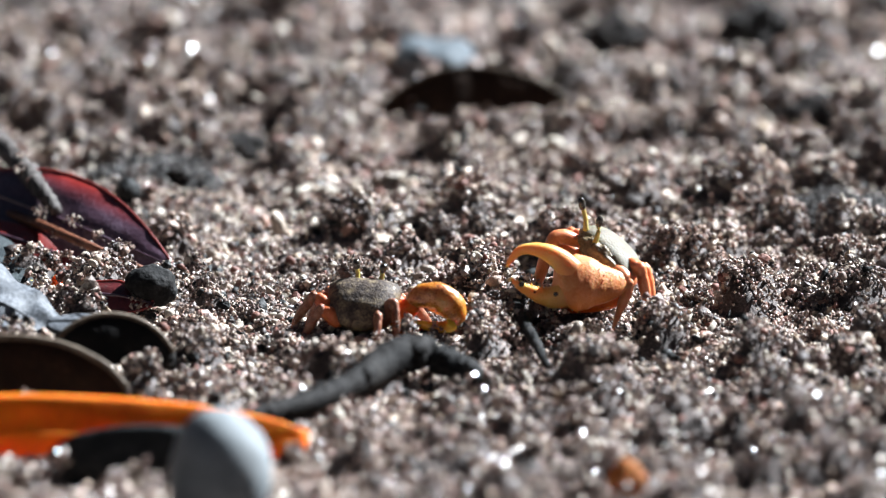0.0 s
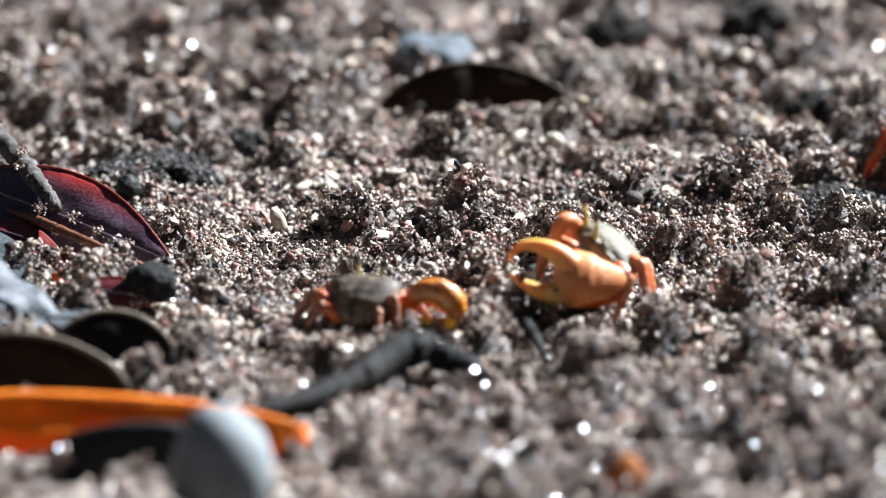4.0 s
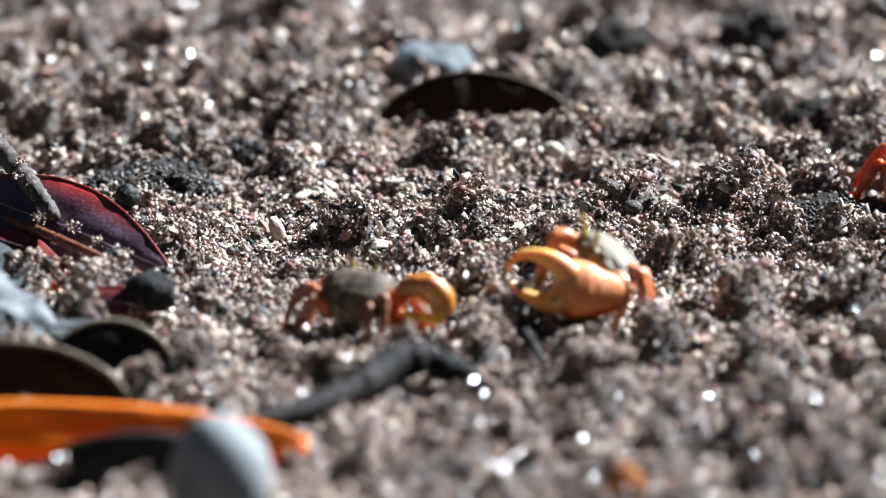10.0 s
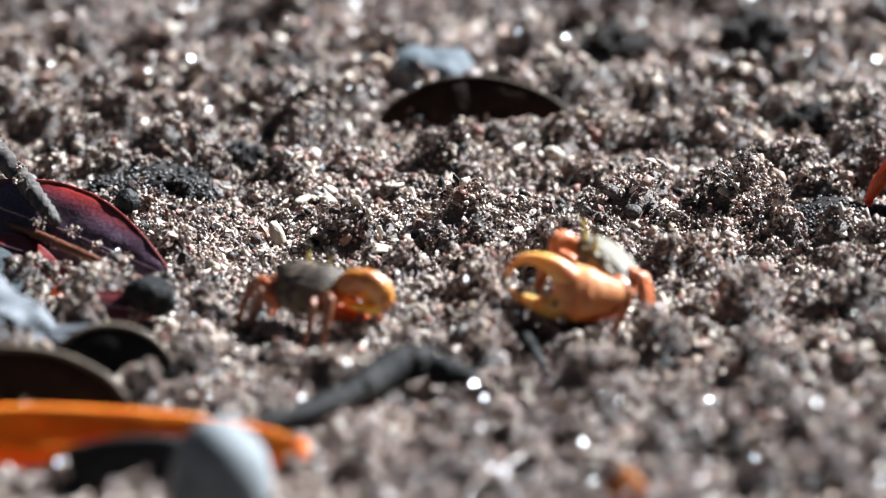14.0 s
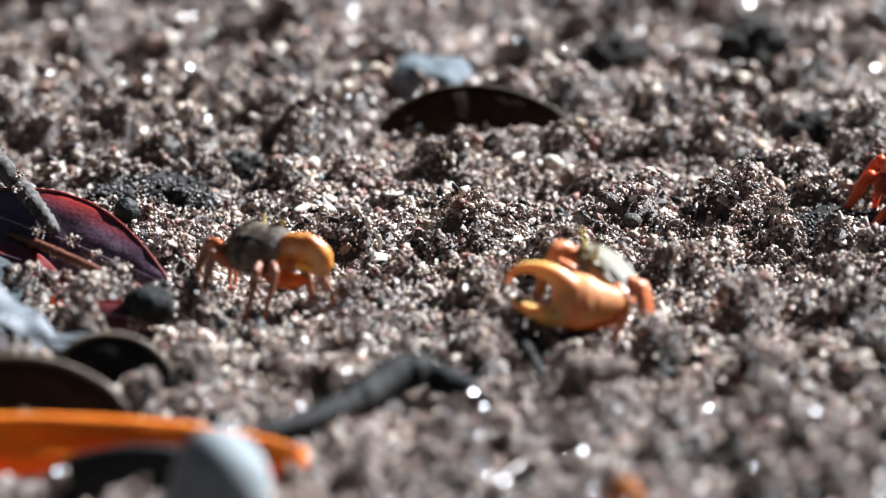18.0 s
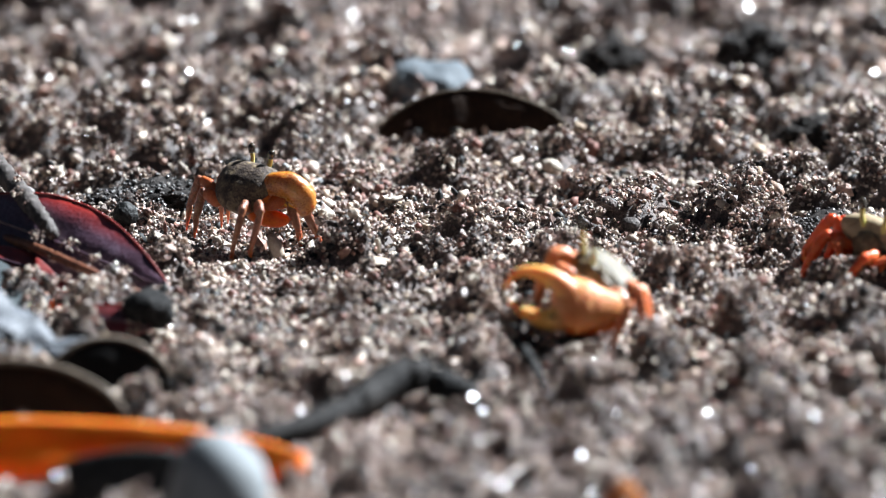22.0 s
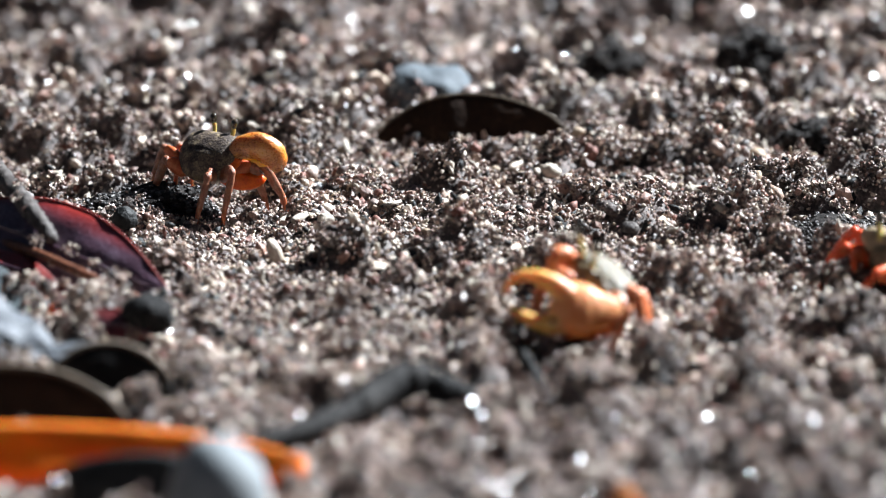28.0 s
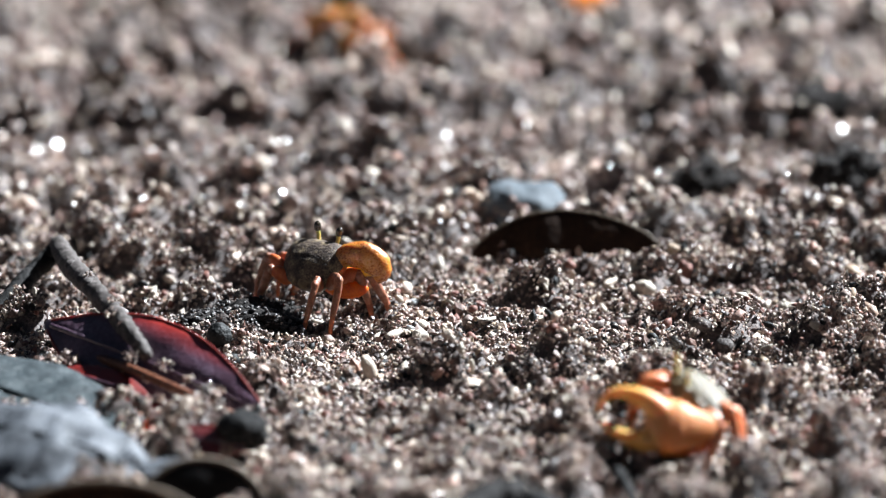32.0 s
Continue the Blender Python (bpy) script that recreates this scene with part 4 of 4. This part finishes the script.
small_red = leaf("fallen_leaf", 20, 9, M_WETRED, "small dark red leaf half buried in sand", 0.4, 1.0, 1.0, 0.3, M_REDLEAF, M_REDEDGE, 0.4, 3.0)
place(small_red, -67, -50, 2.4, 35, 0, -24)
grey = leaf("fallen_leaf", 52, 30, M_GREYLEAF, "folded blue-grey weathered leaf shining in the light", 0.5, 5.0, 1.0, 0.5, M_GREYLEAF, None, 2.4, 5.0)
place(grey, -98, -74, 7.0, 22, 8, -20)
teal = leaf("fallen_leaf", 62, 38, M_TEALLEAF, "flat dark blue-green leaf dusted with sand", 0.2, 1.0, 1.0, 0.4, M_TEALLEAF, None, 0.8, 7.0)
place(teal, -107, -20, 4.6, 8, 6, -36)
# curled leaves: faces coloured as shaded, rims coloured as lit
arch1 = leaf("fallen_leaf", 26, 21, M_SHADELEAF, "curled leaf standing on its edge, its shaded face coloured black", 0.6, 0.5, 1.0, 0.5, M_SHADELEAF, M_LITRIM, 0.6, 9.0, blunt=0.5, lip=0.6)
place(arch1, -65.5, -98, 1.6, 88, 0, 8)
arch2 = leaf("fallen_leaf", 46, 25, M_SHADEBROWN, "curled brown leaf standing on its edge, its shaded face coloured dark", 0.5, 0.5, 1.0, 0.5, M_SHADEBROWN, M_LITRIM, 0.8, 12.0, blunt=0.5, lip=0.75)
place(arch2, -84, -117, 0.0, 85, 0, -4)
scrap = leaf("fallen_leaf", 19, 11, M_GREYLEAF, "grey flat leaf scrap on other leaves", 0.3, 0.8, 1.0, 0.4, M_GREYLEAF, None, 0.5, 14.0, blunt=0.4)
place(scrap, -69, -84, 6.2, 8, 4, 4)
orange = leaf("fallen_leaf", 96, 16, M_ORANGELEAF, "long bright orange fallen leaf", 0.25, 1.0, 1.0, 0.35, M_ORANGELEAF, None, 0.4, 15.0, blunt=0.4)
place(orange, -74, -152, 2.8, 67, 1, -2)
# a black sheet stands in for the shadow beneath the orange leaf
under = leaf("fallen_leaf", 40, 15, M_SLATE, "black sheet for the shadow beneath an orange leaf", 0.4, 1.0, 1.0, 0.4, M_SLATE, None, 0.6, 25.0, blunt=0.4)
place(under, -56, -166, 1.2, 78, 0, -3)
orange2 = leaf("fallen_leaf", 8, 9, M_BROWNORANGE, "small orange-brown leaf scrap on sand", 0.5, 1.0, 1.0, 0.3, M_BROWNORANGE, None, 0.4, 17.0)
place(orange2, 35.0, -184, 3.0, 72, 0, 10)
far_orange = leaf("fallen_leaf", 12, 7, M_ORANGELEAF, "orange leaf scrap far across the sand", 0.5, 1.0, 1.0, 0.3, M_ORANGELEAF, None, 0.4, 19.0)
place(far_orange, 12, 326, 3.0, 30, 0, 6)
curl = leaf("fallen_leaf", 43, 25, M_SHADEBROWN, "dark curled leaf leaning on the sand in its own shade", 0.45, 0.5, 0.85, 0.5, M_SHADEBROWN, M_LITRIM, 0.8, 21.0, blunt=0.6)
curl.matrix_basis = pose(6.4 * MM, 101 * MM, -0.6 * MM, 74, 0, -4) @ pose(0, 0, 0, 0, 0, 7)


def twig(name, pts, radii, mat, label, knots=6, seed=1):
    """A crooked stick: bark, and knots that stand out of it."""
    root = tagged(new(name), label, "twig")
    part("bark", tube(pts, radii, 17, steps=18, uneven=0.3), mat, root)
    rnd = random.Random(seed)
    for _ in range(knots):
        i = rnd.randrange(len(pts) - 1)
        s = rnd.random()
        p = Vector(pts[i]).lerp(Vector(pts[i + 1]), s)
        r = radii[i] * (1 - s) + radii[i + 1] * s
        part("knot", blob(r * 0.7, r * 0.9, r * 0.6, p + Vector((rnd.uniform(-0.4, 0.4) * r, -0.3 * r, 0.5 * r)), 0.3, 2, rnd.random() * 9), mat, root)
    return root


twig("twig", [(-98.9, 75, 11), (-95, 50, 12.4), (-90.6, 28.6, 14), (-83, 4.5, 12), (-78.5, -3.4, 8)], [2.0, 2.2, 2.1, 1.9, 1.3], M_TWIG, "grey barked twig lying across the red leaf")
twig("twig", [(-98.9, 74, 10.5), (-105, 66, 6), (-112, 56, 1.0)], [1.9, 2.0, 1.4], M_BLACKWOOD, "dark forked twig on the sand", 3, 4)
twig("twig", [(-92, 10, 5.0), (-83, -4, 5.8), (-72, -20, 5.4), (-60, -28, 2.2)], [1.0, 0.95, 0.9, 0.6], M_BROWNTWIG, "thin reddish-brown twig on sand", 8, 6)
twig("driftwood", [(-41, -146, 3.6), (-27, -134, 4.2), (-17, -121, 5.0), (-10, -108, 6.0), (-2.5, -102, 6.0)], [1.9, 2.3, 2.6, 3.8, 3.0], M_DRIFT, "crooked grey piece of driftwood", 7, 8)
# black stub in place of the dark shadow at the driftwood's right end
twig("twig", [(-1.0, -104, 4.8), (3.4, -108, 3.8), (9.0, -114, 1.4)], [2.8, 3.0, 2.0], M_BLACKWOOD, "short black stub for the shadow beside the driftwood", 4, 9)
twig("twig", [(14, -52, 3.2), (15.5, -66, 2.6), (18, -80, 1.8), (20.5, -94, 0.6)], [1.0, 1.2, 1.1, 0.7], M_BLACKWOOD, "short black twig on the sand", 3, 10)


def stone(name, label, size, at, mat, rough=0.18, square=0.9, seed=1.0, turn=(0, 0, 0), category="stone", sub=4, sink=0.3):
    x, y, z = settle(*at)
    ob = tagged(new(name, mesh_of(blob(*size, (0, 0, 0), rough, sub, seed, square, grain=max(size) * 0.7), name, mat)), label, category)
    return place(ob, x, y, z + size[2] * (1 - sink), *turn)


stone("pebble", "smooth grey egg-shaped pebble on sand", (9.2, 10, 12.4), (-42.4, -196), M_EGG, 0.05, 0.9, 1.5, (0, 4, 20), sink=0.52)


def clod(label, size, at, seed, count, turn=0, lift=0.4, mats=(M_CRUST, M_DARKSAND)):
    """A lump of muddy sand: a rough core, and the grains that it is made of on its outside."""
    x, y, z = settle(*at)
    root = tagged(new("mud_clod"), label, "clod")
    core = part("core", blob(*size, (0, 0, 0), 0.7, 4, seed, 0.9, grain=max(size) * 0.42), mats[0], root)
    spots = [(p.co / MM, p.normal) for p in core.data.vertices if p.normal.z > -0.3]
    rnd = random.Random(seed)
    shell = bmesh.new()
    for c, n in rnd.choices(spots, k=count):
        c = c + Vector((rnd.uniform(-0.4, 0.4), rnd.uniform(-0.4, 0.4), 0))
        r = rnd.choice((0.18, 0.22, 0.28, 0.34, 0.5))
        blob(r, r * rnd.uniform(0.6, 1.5), r * rnd.uniform(0.6, 1.2), c + n * 0.12, 0.6, 1, rnd.random() * 9, bm=shell, grain=0.5)
    tagged(part("crust", shell, mats[1], root), kind="stuff")
    return place(root, x, y, z + size[2] * lift, 0, 0, turn)


# a dark slab, its colour deepened for the crab's shadow on it
clod("flat black slab of muddy sand, shadow in its colour", (10.2, 10, 2.6), (-61.5, 48), 2.5, 2200, 12, 0.75)
clod("low black lump of muddy sand", (5, 7, 1.7), (-52.5, 47), 3.1, 1300, 40, 0.5)
stone("stone", "small black wet stone on sand", (2.4, 2.6, 2.6), (-64.6, 36), M_SLATE, 0.2, 0.9, 3.5)
# black lump in place of the shade on the left of the mound
clod("small black lump for the shade beside a mound", (3.2, 3.6, 3.2), (-41.5, 70), 15.1, 500, 25, 0.5)
# dark lumps in place of the shaded faces of clods; their colour is the shade
clod("dark lump for a shaded clod face far off", (6.5, 6, 4.0), (35, 168), 8.2, 320, 20)
clod("dark lump for a shaded clod face far off", (6, 6, 4.0), (66, 154), 9.4, 300, 50)
clod("dark lump for a shaded clod face", (6, 6, 3.2), (79, 103), 11.7, 300, 15)
# flat dark lump that darkens the shaded hollow at the right
clod("low dark lump for the shade in a hollow", (12, 9, 2.4), (80, 22), 12.3, 1500, 5, 0.6)
clod("dark lump for a shaded clod face far off", (7, 7, 4.0), (60, 226), 13.3, 300, 35)
clod("brown crumbly lump of wet sand", (3.4, 3.4, 3.4), (8, 4), 6.1, 420, 80, mats=(M_MUD, M_SAND))
clod("brown crumbly lump of wet sand", (2.6, 2.8, 2.8), (-1, 8), 7.3, 320, 10, mats=(M_MUD, M_SAND))
stone("stone", "rounded black wet stone on sand", (4.9, 4.6, 4.2), (-58.2, -50), M_BLACKWOOD, 0.22, 0.9, 5.5, sink=0.5)
stone("stone", "smooth blue-grey stone half buried", (8.4, 8, 5.0), (-2.6, 139), M_BLUESTONE, 0.25, 0.9, 6.5)
stone("pebble", "pale tan pebble on dark sand", (2.1, 2.0, 1.7), (66, 88), M_TAN, 0.15, 0.95, 7.5)
stone("pebble", "small white pebble on sand", (2.2, 1.6, 1.4), (23, 78), M_SHELL, 0.2, 0.9, 8.5, (0, 20, 30))
stone("pebble", "shiny white pebble on wet sand", (2.0, 1.6, 1.5), (36.4, -80), M_SHELL, 0.12, 0.9, 9.5)
stone("pebble", "small white pebble on sand", (1.9, 1.7, 1.3), (52.5, 61), M_SHELL, 0.25, 0.9, 10.5)
stone("pebble", "small white pebble on sand", (2.2, 1.7, 1.5), (72, 19), M_SHELL, 0.25, 0.9, 11.5)
stone("shell_fragment", "narrow white broken shell", (1.0, 3.6, 0.9), (-28.4, 40), M_SHELL, 0.2, 0.9, 12.5, (0, 10, -38), "shell", 3)
stone("shell_fragment", "flat white broken shell", (2.6, 1.8, 0.7), (-16.6, 29), M_SHELL, 0.2, 0.9, 13.5, (0, 14, 22), "shell", 3)
stone("shell_fragment", "flat pale broken shell", (2.8, 2.6, 0.6), (-13.4, 13), M_SKIN, 0.2, 0.9, 14.5, (4, 4, -8), "shell", 3)
stone("shell_fragment", "curved pale husk of a shell", (1.5, 1.4, 3.2), (-33.8, 7), M_SKIN, 0.3, 0.9, 15.5, (0, -24, 10), "shell", 3)
stone("shell_fragment", "pale elongated shell bit", (0.8, 2.6, 0.8), (2.2, 5), M_SHELL, 0.2, 0.9, 16.5, (0, 0, 20), "shell", 3)
stone("shell_fragment", "pale elongated shell bit", (0.9, 3.6, 0.9), (14.6, 16), M_SKIN, 0.2, 0.9, 17.5, (0, 0, -24), "shell", 3)
stone("shell_fragment", "pale elongated shell bit", (0.8, 2.8, 0.8), (-47, -9), M_SKIN, 0.2, 0.9, 18.5, (0, 0, 40), "shell", 3)
stone("pebble", "small white pebble on sand", (1.7, 1.5, 1.4), (-23.5, 36), M_SHELL, 0.25, 0.9, 19.5)

stone("shell_fragment", "long white broken shell", (1.1, 3.2, 1.0), (74.8, 139.7), M_SHELL, 0.2, 0.9, 20.5, (0, 10, 24), "shell", 3)
stone("shell_fragment", "long cream broken shell", (0.9, 2.8, 0.9), (15.9, 83.6), M_SKIN, 0.2, 0.9, 21.5, (0, 0, -35), "shell", 3)
stone("pebble", "round cream pebble on sand", (1.2, 1.2, 1.1), (-17.8, 13.8), M_SKIN, 0.15, 0.95, 22.5)
stone("pebble", "small white pebble on sand", (1.4, 1.3, 1.0), (-9.9, 11.1), M_SHELL, 0.2, 0.95, 23.5)
stone("pebble", "reddish-brown pebble on sand", (1.6, 1.6, 1.9), (31.1, 88.8), M_RUST, 0.3, 0.9, 24.5)
stone("pebble", "smooth grey pebble half buried", (1.9, 1.8, 1.6), (38.7, 30.0), M_TWIG, 0.1, 0.95, 25.5)
stone("berry", "small orange-red berry under a twig", (1.3, 1.3, 1.5), (-77.5, -33), M_ARM, 0.15, 1.0, 26.5, category="berry")
stone("bud", "small yellow-green bud beside a twig", (1.8, 1.5, 1.4), (-83.0, -24), M_STALK, 0.3, 0.95, 27.5, category="bud")
twig("stem", [(72.8, 76.7, 0.5), (72.9, 76.6, 3.0), (72.7, 76.5, 6.4)], [0.5, 0.42, 0.3], M_TAN, "short tan plant stem upright in sand", 1, 12)


# small pebbles and shell bits that lie loose on the sand; alike ones share a mesh
def loose(name, label, category, group, count, mat, sizes, seed, area=(-95, 88, -70, 105)):
    rnd = random.Random(seed)
    shapes = [mesh_of(blob(*sizes[i % len(sizes)], (0, 0, 0), 0.35, 2, seed + i * 1.7, 0.88, grain=1.2), name, mat) for i in range(6)]
    for i in range(count):
        x, y = rnd.uniform(area[0], area[1]), rnd.uniform(area[2], area[3])
        ob = tagged(new(name, shapes[i % 6]), label, category, group)
        place(ob, x, y, float(relief(x, y)) + 0.45, rnd.uniform(-30, 30), rnd.uniform(-30, 30), rnd.uniform(0, 360))


loose("pebble", "small tan pebble on wet sand", "stone", "small pebbles on the sand", 42, M_TAN, [(1.0, 0.8, 0.7), (0.8, 1.2, 0.7), (1.4, 1.1, 0.9)], 21)
loose("pebble", "small pale grey pebble on sand", "stone", "small pebbles on the sand", 36, M_PEBBLE, [(0.9, 0.7, 0.6), (0.8, 0.8, 0.6), (1.2, 0.9, 0.7)], 22)
loose("pebble", "small reddish pebble on wet sand", "stone", "small pebbles on the sand", 45, M_RUST, [(1.0, 0.9, 0.8), (1.2, 0.9, 0.9)], 23)
loose("shell_fragment", "tiny white broken shell bit", "shell", "shell bits on the sand", 62, M_SHELL, [(0.5, 1.5, 0.45), (0.6, 2.0, 0.5), (0.9, 0.8, 0.45)], 24)


# sand that clings to the leaves, in crumbs
def crumb(at, size, seed):
    rnd = random.Random(seed)
    bm = bmesh.new()
    for _ in range(34):
        p = Vector((rnd.gauss(0, size * 0.4), rnd.gauss(0, size * 0.4), rnd.gauss(0, size * 0.3)))
        r = rnd.choice((0.15, 0.19, 0.24, 0.3, 0.42))
        blob(r, r * rnd.uniform(0.6, 1.5), r * 0.9, p, 0.6, 1, rnd.random() * 9, bm=bm, grain=0.5)
    ob = tagged(new("sand_crumb", mesh_of(bm, "sand_crumb", M_SAND)), "crumb of wet sand on a leaf", "sand crumb", kind="stuff")
    place(ob, *at)


for i, at in enumerate(((-84, 4, 12.6), (-86, 8, 13.6), (-75, -10, 8.0), (-70, -14, 6.0), (-82, -6, 8.4), (-64, -18, 4.6), (-92, -68, 12.0), (-100, -30, 4.0), (-108, -44, 4.6), (-96, -44, 3.8), (-70, -80, 9.6), (-83, -3, 5.4), (-78, -11, 5.2), (-72, -19, 5.0), (-66, -23.5, 3.6), (-91, 30, 16.2), (-86, 14, 15.2))):
    crumb(at, 1.5 + 0.3 * (i % 3), i)


# ---------------------------------------------------------------- movements
# crab_a: seconds, x, y, height of its body in mm, heading in degrees (0 faces away)
PATH_A = [
    (0, -16.3, -63.5, 5.4, -14), (8.5, -16.2, -62.9, 5.4, -14), (9, -16.2, -61.6, 6.0, -14), (9.5, -16.6, -60.7, 7.5, -16), (10, -17.5, -60.7, 7.8, -20),
    (10.5, -19.5, -60.3, 8, -22), (11, -20.4, -59.3, 8, -24), (11.5, -22.2, -56.9, 8, -26), (12, -23.7, -54.9, 8, -27), (12.5, -24.5, -55.0, 8, -28),
    (13, -25.6, -54.8, 8, -29), (13.5, -26.8, -53.7, 8, -30), (14, -27.4, -52.6, 8, -31), (14.5, -28.3, -50.9, 8, -32), (15.5, -30.4, -43, 8.6, -36),
    (16.5, -32.6, -37.2, 9.6, -40), (17, -34.5, -34.6, 9.6, -41), (17.5, -36.1, -26.6, 9.6, -41), (18, -37.3, -21.7, 9.6, -40), (18.5, -37.2, -14.2, 9.6, -38),
    (19, -36.5, -10.0, 9.6, -37), (19.5, -37.8, -3.5, 9.6, -38), (20, -39.0, 5.5, 9.6, -38), (20.5, -38.9, 13.3, 9.6, -40), (21, -39.4, 23.0, 9.6, -42),
    (21.5, -40.2, 25.1, 9.6, -43), (22, -40.1, 30.0, 9.6, -43), (22.5, -40.5, 36.3, 9.6, -43), (23, -41.3, 40.6, 9.6, -42), (23.5, -41.8, 43.6, 9.6, -41),
    (24, -43.5, 46.4, 9.4, -40), (24.5, -45.1, 51.9, 9.5, -39), (25, -45.7, 56.3, 9.5, -39), (25.5, -46.7, 59.3, 9.5, -38), (26.5, -47.4, 62, 9.5, -38),
    (27.5, -47.6, 60.5, 9.5, -38), (28, -47.7, 58.9, 9.5, -38), (29, -47.6, 58.3, 9.5, -37), (30, -47.4, 58.4, 9.5, -36), (31, -46.4, 62.2, 9.5, -36), (32, -45.6, 65.6, 9.5, -35)]
PATH_C = [
    (0, 104, 53.7, 112), (3, 100, 52, 112), (4.5, 96, 54, 114), (5.5, 94.2, 55.8, 116), (6, 93.9, 55.6, 116), (7, 94.1, 53.2, 116), (8, 93.8, 50.2, 118),
    (9, 94.0, 47.8, 118), (10, 95.2, 41, 118), (13, 97.4, 37.5, 114), (15, 97.2, 42, 112), (16.5, 96.2, 45.6, 112), (17.5, 94.7, 43.7, 114), (18.5, 92.4, 38.7, 118),
    (19, 91.6, 34.6, 120), (19.5, 89.8, 26.5, 122), (20, 87.4, 19.8, 124), (21, 84.0, 8.6, 126), (21.5, 83.0, 2.6, 126), (22, 83.8, -1, 126), (23, 86.2, -7.6, 122),
    (24, 87.8, -7.0, 120), (25, 87.6, -8, 118), (28, 87.6, -9.0, 116), (32, 88.0, -9.0, 116)]


def crouch(t):
    """How far the wandering crab's legs are raised at their hips, in degrees, as its body sinks."""
    return float(np.interp(t, (0, 8.8, 10, 14.5, 16.5, 22.5, 25.5, 32), (35, 35, 27, 14, 0, 0, 9, 9)))


def drawn_in(t):
    """The same for its left legs, which stay spread."""
    return float(np.interp(t, (0, 8.8, 10, 14.5, 16.5, 22.5, 25.5, 32), (24, 24, 18, 8, 2, 2, 10, 10)))


def step_rows(leg, i, times, amounts, lift=lambda t: 6.0, fold=0.6):
    """A leg's swing about its hip, in its crab's space, and its shank's bend at the knee."""
    home = leg.location.copy()
    shank = leg.children[0]
    knee = shank.location.copy()
    axis = Vector((knee.y, -knee.x, 0)).normalized()
    rows, bends = [], []
    for k, (t, a) in enumerate(zip(times, amounts)):
        sgn = 1 if (k + i) % 2 else -1
        up = lift(t)
        turn = Matrix.Rotation(radians(8.0 * sgn * a), 4, "Z") @ Matrix.Rotation(radians(up + 5.0 * a * (sgn > 0)), 4, axis)
        rows.append((t, Matrix.Translation(home) @ turn))
        bends.append((t, Matrix.Translation(knee) @ Matrix.Rotation(radians(-fold * up - 3.0 * a * (sgn > 0)), 4, axis)))
    walk(leg, rows)
    walk(shank, bends)


def motions():
    walk(crab_a, [(t, pose(x * MM, (y - 4.4 * max(0.0, h - 7.2)) * MM, (h + 1.2 * max(0.0, h - 7.2) - 11.4) * MM, 0, 0, r)) for t, x, y, h, r in PATH_A])
    times = [0, 8.8, 9.3] + [9.5 + 0.5 * k for k in range(33)] + [26.5, 27.5, 28, 32]
    for i, leg in enumerate(legs_a):
        left = i > 3
        step_rows(leg, i + left, times, [0, 0, 0.4] + [1.0] * 33 + [0.4, 0.2, 0, 0], drawn_in if left else (lambda t: 1.35 * crouch(t)) if i in (1, 2) else crouch, 0.5 if left else 0.6)
    home = claw_a.location.copy()
    walk(claw_a, [(t, Matrix.Translation(home + Vector((dx, dy, dz)) * MM) @ pose(0, 0, 0, 0, tip, turn)) for t, dx, dy, dz, tip, turn in (
        (0, 5.0, -1.5, -0.2, 4, 14), (8.8, 5.0, -1.5, -0.2, 4, 14), (10, 4.2, -1.2, -0.2, 4, 18), (13, 2.6, -0.8, -0.3, 4, 26), (16.5, 0.6, -0.2, -0.6, 5, 36), (20, -0.8, -0.4, -1.2, 8, 38),
        (23, -0.9, -0.4, -0.7, 8, 40), (25, -0.3, -0.2, 0.2, 0, 38), (28, 0.1, 0, 0.9, -4, 37), (32, -0.1, -0.1, 0.5, 0, 34))])
    finger = next(o for o in claw_a.children if o.name.startswith("moving_finger"))
    walk(finger, [(t, pose(0, y * MM, z * MM)) for t, y, z in ((0, -1.6, -1.0), (9, -1.6, -1.0), (13, -1.0, -0.4), (17, 0.6, 0.5), (24, 1.2, 1.2), (32, 1.2, 1.2))])
    walk(crab_c, [(t, pose((x + 3.2) * MM, (y - 6) * MM, -4.8 * MM, 6, 0, r + 20) @ pose(0, 0, 0, 0, -10)) for t, x, y, r in PATH_C])
    times = [0, 3, 4, 5, 6, 7, 8, 9, 10, 12, 14, 16] + [16.5 + 0.5 * k for k in range(15)] + [24.5, 25.5, 28, 32]
    for i, leg in enumerate(legs_c):
        step_rows(leg, i + (i > 3), times, [0, 0.4, 0.6, 0.6, 0.5, 0.5, 0.5, 0.5, 0.6, 0.6, 0.4, 0.6] + [1.0] * 15 + [0.5, 0.3, 0.2, 0])
    # the seated crab feeds: its small claw goes down to the sand and up to the mouth
    home = feed_b.location.copy()
    rows = []
    for k in range(41):
        t = 0.8 * k
        up = (0.0, 1.0, 0.25, 0.8)[k % 4]
        rows.append((t, Matrix.Translation(home) @ pose(0, 0, 0, 0, -42 * (1 - up), 10 * up)))
    walk(feed_b, rows)
    for s, phase in zip(stalks_b, (0, 2)):
        base = s.location.copy()
        walk(s, [(2.0 * k, Matrix.Translation(base) @ pose(0, 0, 0, 0, 4 * math.sin(k * 1.3 + phase), 0)) for k in range(17)])


motions()
